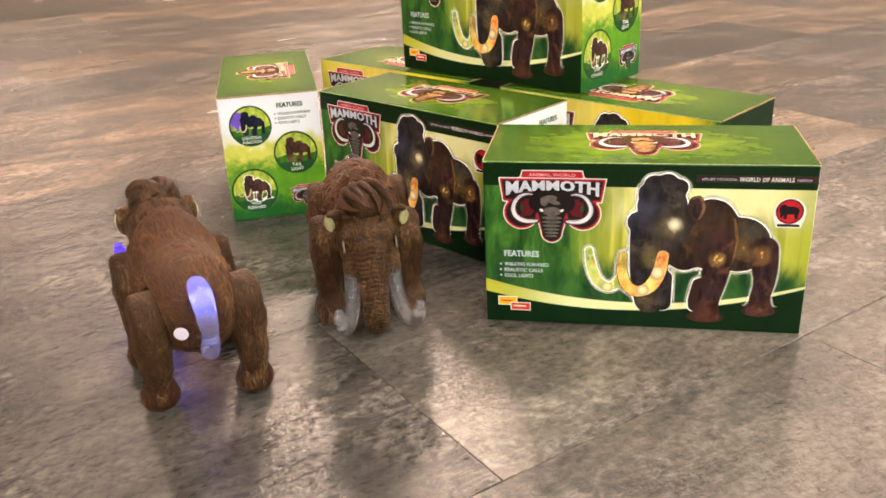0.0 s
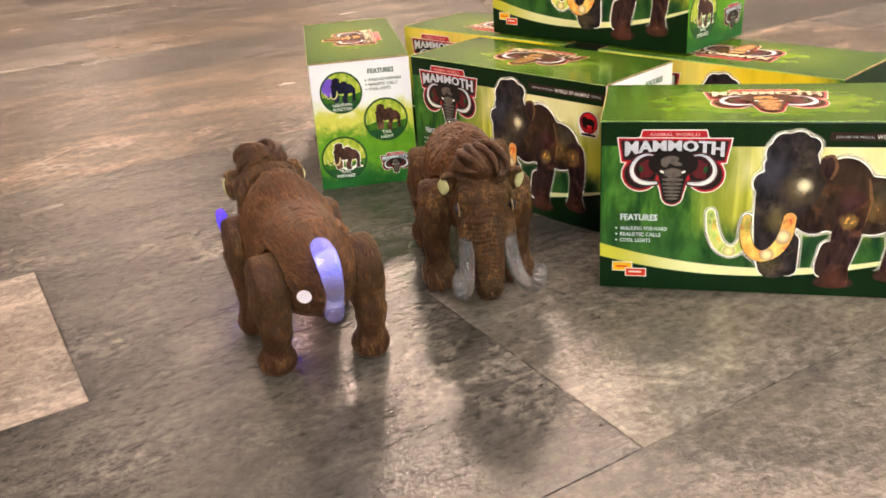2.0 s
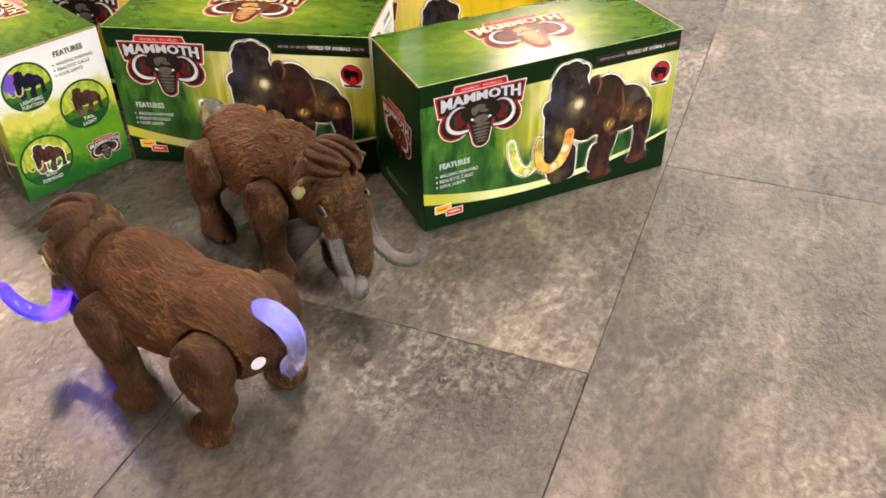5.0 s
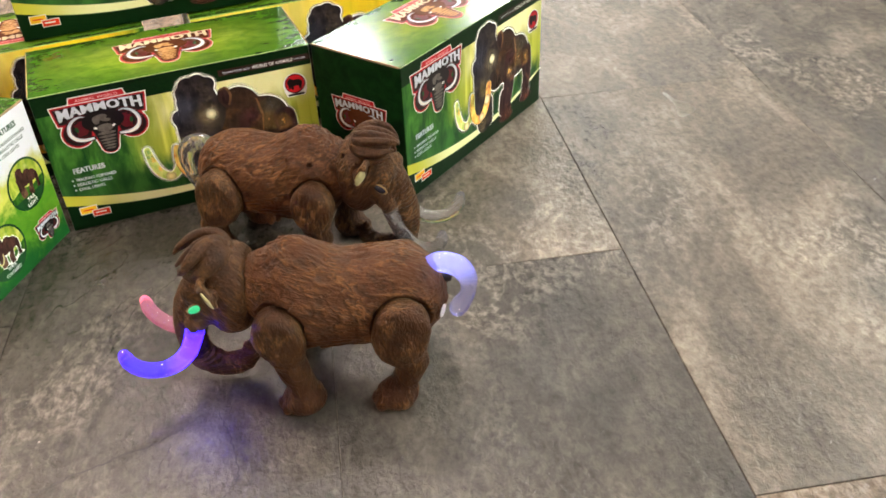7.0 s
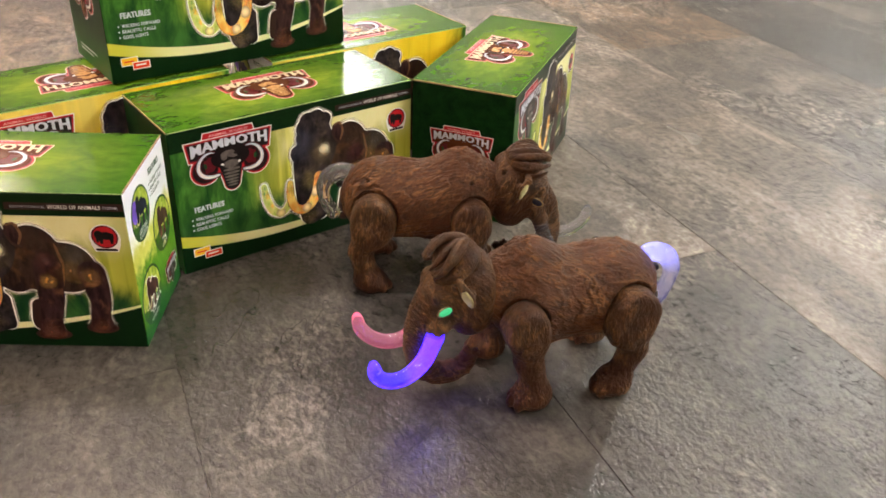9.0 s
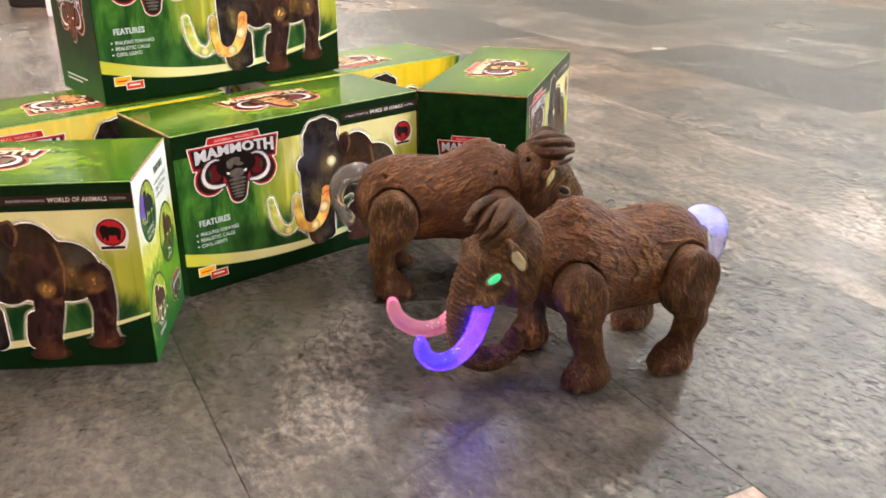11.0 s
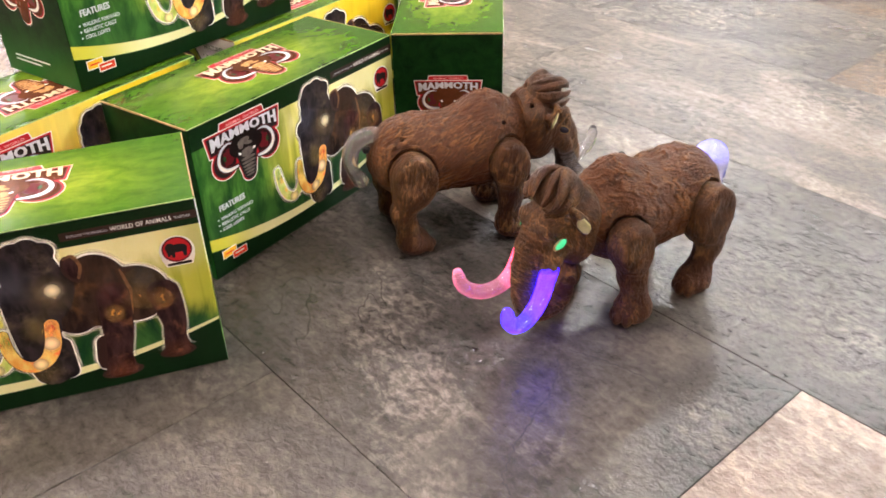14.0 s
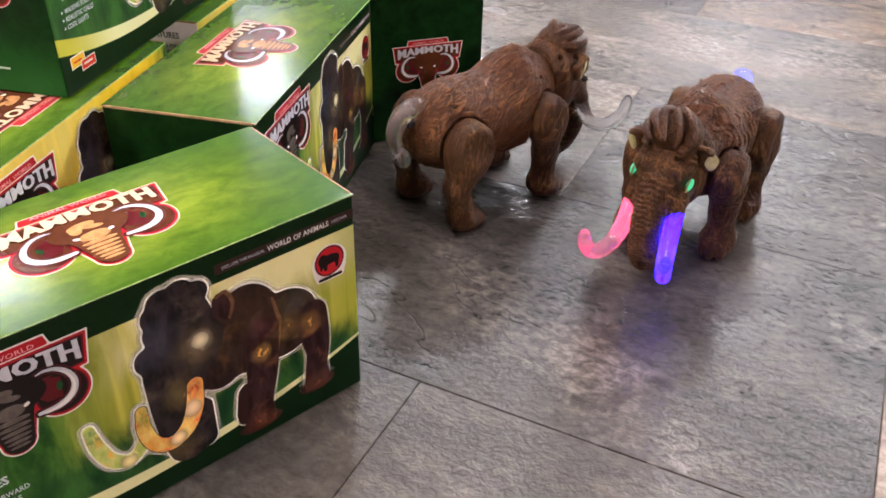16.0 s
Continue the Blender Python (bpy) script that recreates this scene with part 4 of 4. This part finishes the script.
def tusk_form(side):
    knots = [(0.1095, 0.0195, 0.0745, 0.0060), (0.1145, 0.0205, 0.0605, 0.0056), (0.1205, 0.0220, 0.0480, 0.0053), (0.1300, 0.0245, 0.0395, 0.0051), (0.1420, 0.0280, 0.0370, 0.0050), (0.1535, 0.0315, 0.0415, 0.0048), (0.1605, 0.0335, 0.0500, 0.0044), (0.1625, 0.0345, 0.0600, 0.0036)]
    return lambda p: chain([p[0], p[1] * side + 0.0034, p[2]], knots, 0.003)


def tail_form(p):
    return chain(p, [(-0.0620, 0, 0.1060, 0.0046), (-0.0730, 0, 0.1062, 0.0060), (-0.0840, 0, 0.1010, 0.0062), (-0.0900, 0, 0.0905, 0.0054), (-0.0900, 0, 0.0785, 0.0043), (-0.0862, 0, 0.0690, 0.0044), (-0.0815, 0, 0.0622, 0.0062)], 0.004)


def eye_form(side, rim):
    def form(p):
        y = p[1] * side - 0.0217
        if rim:
            r = np.sqrt(((p[0] - 0.1062) / 0.0056) ** 2 + ((p[2] - 0.0915 + 0.35 * (p[0] - 0.1062)) / 0.0036) ** 2)
            return np.hypot((r - 1) * 0.0042, y + 0.0006) - 0.0008
        return (np.sqrt(((p[0] - 0.1062) / 0.0050) ** 2 + (y / 0.0024) ** 2 + ((p[2] - 0.0915 + 0.35 * (p[0] - 0.1062)) / 0.0032) ** 2) - 1) * 0.0022
    return form


G = 0.0010
MESH = {"body": moulded("body", body_form, (-0.082, -0.042, 0.036), (0.100, 0.042, 0.134), 0.00080, (-0.86, 0, -0.42), 0.0013, 0.0022, 2),
        "head": moulded("head", head_form, (0.055, -0.040, 0.004), (0.142, 0.040, 0.134), 0.00085, (-0.5, 0, -0.85), 0.0012, 0.0010, 4),
        "hair": moulded("hair", hair_form, (0.064, -0.030, 0.096), (0.132, 0.030, 0.154), 0.0008, (1, 0, -0.3), 0.0006, 0.0002, 5),
        "tail": moulded("tail", tail_form, (-0.106, -0.012, 0.052), (-0.052, 0.012, 0.122), 0.0012, (0, 0, 1), 0.0008, 0.0, 6)}
for s, key, stride in ((0, "fore_leg", 0.002), (1, "hind_leg", 0.0), (0, "fore_leg_back", -0.012), (1, "hind_leg_ahead", 0.011)):
    MESH[key] = moulded("leg", leg_form(s, stride), (-0.075 if s else 0.012, -0.022, -0.0015), (0.004 if s else 0.078, 0.022, 0.108), G, (-0.15, 0, -1), 0.0012, 0.0012, 8 + s)
for side in (1, -1):
    MESH["ear", side] = moulded("ear", ear_form(side, False), (0.068, min(side * 0.008, side * 0.047), 0.086), (0.112, max(side * 0.008, side * 0.047), 0.130), 0.0009, (0, 0, 1), 0.0004, 0.0, 12)
    MESH["inner", side] = moulded("ear_inner", ear_form(side, True), (0.076, min(side * 0.010, side * 0.044), 0.092), (0.110, max(side * 0.010, side * 0.044), 0.128), 0.0006)
    MESH["tusk", side] = moulded("tusk", tusk_form(side), (0.100, min(side * 0.010, side * 0.042), 0.026), (0.172, max(side * 0.010, side * 0.044), 0.084), 0.0010, (1, 0, 0), 0.0004, 0.0, 14)
    MESH["eye", side] = moulded("eye", eye_form(side, False), (0.099, min(side * 0.018, side * 0.028), 0.084), (0.116, max(side * 0.018, side * 0.028), 0.097), 0.0004)
    MESH["rim", side] = moulded("eye_rim", eye_form(side, True), (0.098, min(side * 0.018, side * 0.028), 0.083), (0.117, max(side * 0.018, side * 0.028), 0.100), 0.0005)


def mammoth(m, lit, label):
    thing = empty("toy_mammoth", m)
    tagged(thing, label, "toy animal", "mammoth toys")

    def use(key, name, material, parent, place=None, words=""):
        ob = part(name, MESH[key].copy(), material, parent, words)
        if place is not None:
            ob.matrix_basis = place
        return ob

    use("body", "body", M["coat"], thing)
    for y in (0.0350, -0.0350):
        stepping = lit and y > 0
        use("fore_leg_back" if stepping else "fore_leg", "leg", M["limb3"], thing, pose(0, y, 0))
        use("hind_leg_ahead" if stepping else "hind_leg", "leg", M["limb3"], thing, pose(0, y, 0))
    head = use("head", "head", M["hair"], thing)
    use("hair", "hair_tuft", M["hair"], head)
    for side in (1, -1):
        ear = use(("ear", side), "ear", M["limb3"], head)
        ear.parent = head
        use(("inner", side), "ear_inner", M["ear"], head, None, "pale cream inside of the ear")
        use(("tusk", side), "tusk", (M["blue_lit"] if side > 0 else M["pink_lit"]) if lit else M["clear"], head, None, ("blue lit clear tusk" if side > 0 else "pink lit clear tusk") if lit else "clear plastic tusk")
        use(("eye", side), "eye", M["eye_lit"] if lit else M["pupil"], head, None, "glowing green eye" if lit else "dark unlit eye")
        use(("rim", side), "eye_rim", M["rim"], head)
    use("tail", "tail", M["tail_lit"] if lit else M["clear"], thing, None, "lit clear plastic tail" if lit else "clear plastic tail")
    part("tail_peg", block(-0.078, -0.066, -0.0028, 0.0028, 0.089, 0.095, 0.002), M["black"], thing)
    if lit:
        bm = bmesh.new()
        bmesh.ops.create_cone(bm, cap_ends=True, segments=24, radius1=0.0052, radius2=0.0050, depth=0.0006)
        place = look((-0.0705, 0.0165, 0.0745), (-0.10, 0.030, 0.0715))
        sticker = part("sticker", bm, M["paper"], thing, "small round white sticker")
        sticker.matrix_basis = place
        art = Art()
        for i, w in enumerate((0.0030, 0.0046, 0.0036)):
            art.face([(-w / 2, 0.0016 - 0.0019 * i), (w / 2, 0.0016 - 0.0019 * i), (w / 2, 0.0024 - 0.0019 * i), (-w / 2, 0.0024 - 0.0019 * i)], 1, art.slot(M["mauve"]))
        ob = art.build("sticker_print", sticker, pose(0, 0, 0, 90, 0, 0))
    return thing


mammoth(pose(-0.219, -0.113, 0, 0, 0, 127), True, "walking brown plastic mammoth toy with glowing pink and blue tusks")
mammoth(pose(-0.1228, 0.0515, 0, 0, 0, -70), False, "unlit brown plastic mammoth toy with clear tusks before the boxes")

# ---- two boxes farther off on the floor ----
far_box = empty("carton", pose(1.243, 1.612, 0, 0, 0, -82))
tagged(far_box, "plain white carton with red print on the floor", "box")
part("body", block(0, 0.24, 0, 0.16, 0, 0.2, 0.002), M["paper"], far_box)
art = Art()
for x0, x1, z0 in ((0.022, 0.075, 0.036), (0.022, 0.110, 0.066), (0.022, 0.095, 0.096)):
    art.face([(x0, z0), (x1, z0), (x1, z0 + 0.018), (x0, z0 + 0.018)], 0, art.slot(M["red"]))
art.build("printed_text", far_box, None, "red bars of print")
dark_box = empty("crate", pose(1.385, 1.87, 0, 0, 0, -84))
tagged(dark_box, "black plastic crate on the floor behind a white carton", "crate")
part("body", block(0, 0.125, 0, 0.2, 0, 0.2, 0.006), M["black"], dark_box)
part("rim", block(-0.004, 0.129, -0.004, 0.204, 0.2, 0.212, 0.003), M["black"], dark_box)

# ---- floor tiles, half-lapped, turned against the boxes ----
TILE_L, TILE_W, TURN, GAP = 0.594, 0.2735, 44.0, 0.0006
TONES = {(0, -1): 0, (0, 0): 3, (-1, 0): 3, (-1, 1): 3, (1, 0): 0, (1, -1): 4, (-1, -1): 2, (2, -1): 1, (2, 0): 1, (3, 0): 2, (3, -1): 1, (4, -1): 2, (4, 0): 2, (5, 0): 1, (3, 1): 2, (1, 1): 2, (-2, 0): 1, (0, 1): 1}
tile_meshes = []
for m in M["tiles"]:
    bm = block(-TILE_L / 2 + GAP / 2, TILE_L / 2 - GAP / 2, -TILE_W / 2 + GAP / 2, TILE_W / 2 - GAP / 2, -0.0026, 0.0, 0.0004, 1)
    me = bpy.data.meshes.new("tile")
    bm.to_mesh(me)
    bm.free()
    me.materials.append(m)
    tile_meshes.append(me)
turn = pose(0, 0, 0, 0, 0, TURN)
pick = random.Random(5)
for row in range(-10, 11):
    v = -0.184 + TILE_W * (row + 0.5)
    for col in range(-6, 7):
        u = (-0.122 if row % 2 == 0 else -0.404) + TILE_L * (col + 0.5)
        place = turn @ Vector((u, v, 0))
        tone = TONES.get((row, col), pick.choice((0, 1, 1, 2, 2, 3)))
        if abs(place.x) < 2.6 and -1.6 < place.y < 2.9:
            ob = new("tile", tile_meshes[tone])
            ob.parent = floor
            ob.matrix_basis = turn @ pose(u, v, 0, 0, 0, 180 * ((row * 3 + col * 5) % 2))

# ---- a long crack and the rim of a flake in the tile under the toys ----
pick = random.Random(3)
for name, knots, wide in (("tile_crack", [(-0.306, -0.044), (-0.352, -0.037), (-0.388, -0.019), (-0.418, -0.006), (-0.446, 0.001), (-0.466, -0.014)], 0.0016), ("flake_edge", [(-0.308, -0.046), (-0.324, -0.078), (-0.343, -0.106), (-0.360, -0.113), (-0.369, -0.108)], 0.0012)):
    line = rounded(knots, 9)
    line = [p + np.array([pick.uniform(-1, 1), pick.uniform(-1, 1)]) * 0.0013 for p in line]
    bm = bmesh.new()
    rows = []
    for i, p in enumerate(line):
        d = line[min(i + 1, len(line) - 1)] - line[max(i - 1, 0)]
        d = np.array([-d[1], d[0]]) / np.hypot(*d) * wide * pick.uniform(0.25, 0.6) * min(1, 0.25 + i / 6, 0.25 + (len(line) - 1 - i) / 6)
        rows.append([bm.verts.new((p[0] + s * d[0], p[1] + s * d[1], 0.00012)) for s in (-1, 1)])
    for a, b in zip(rows, rows[1:]):
        bm.faces.new((a[0], a[1], b[1], b[0]))
    bmesh.ops.recalc_face_normals(bm, faces=bm.faces[:])
    part(name, bm, M["crack"], floor, "dark hairline crack in the slate")
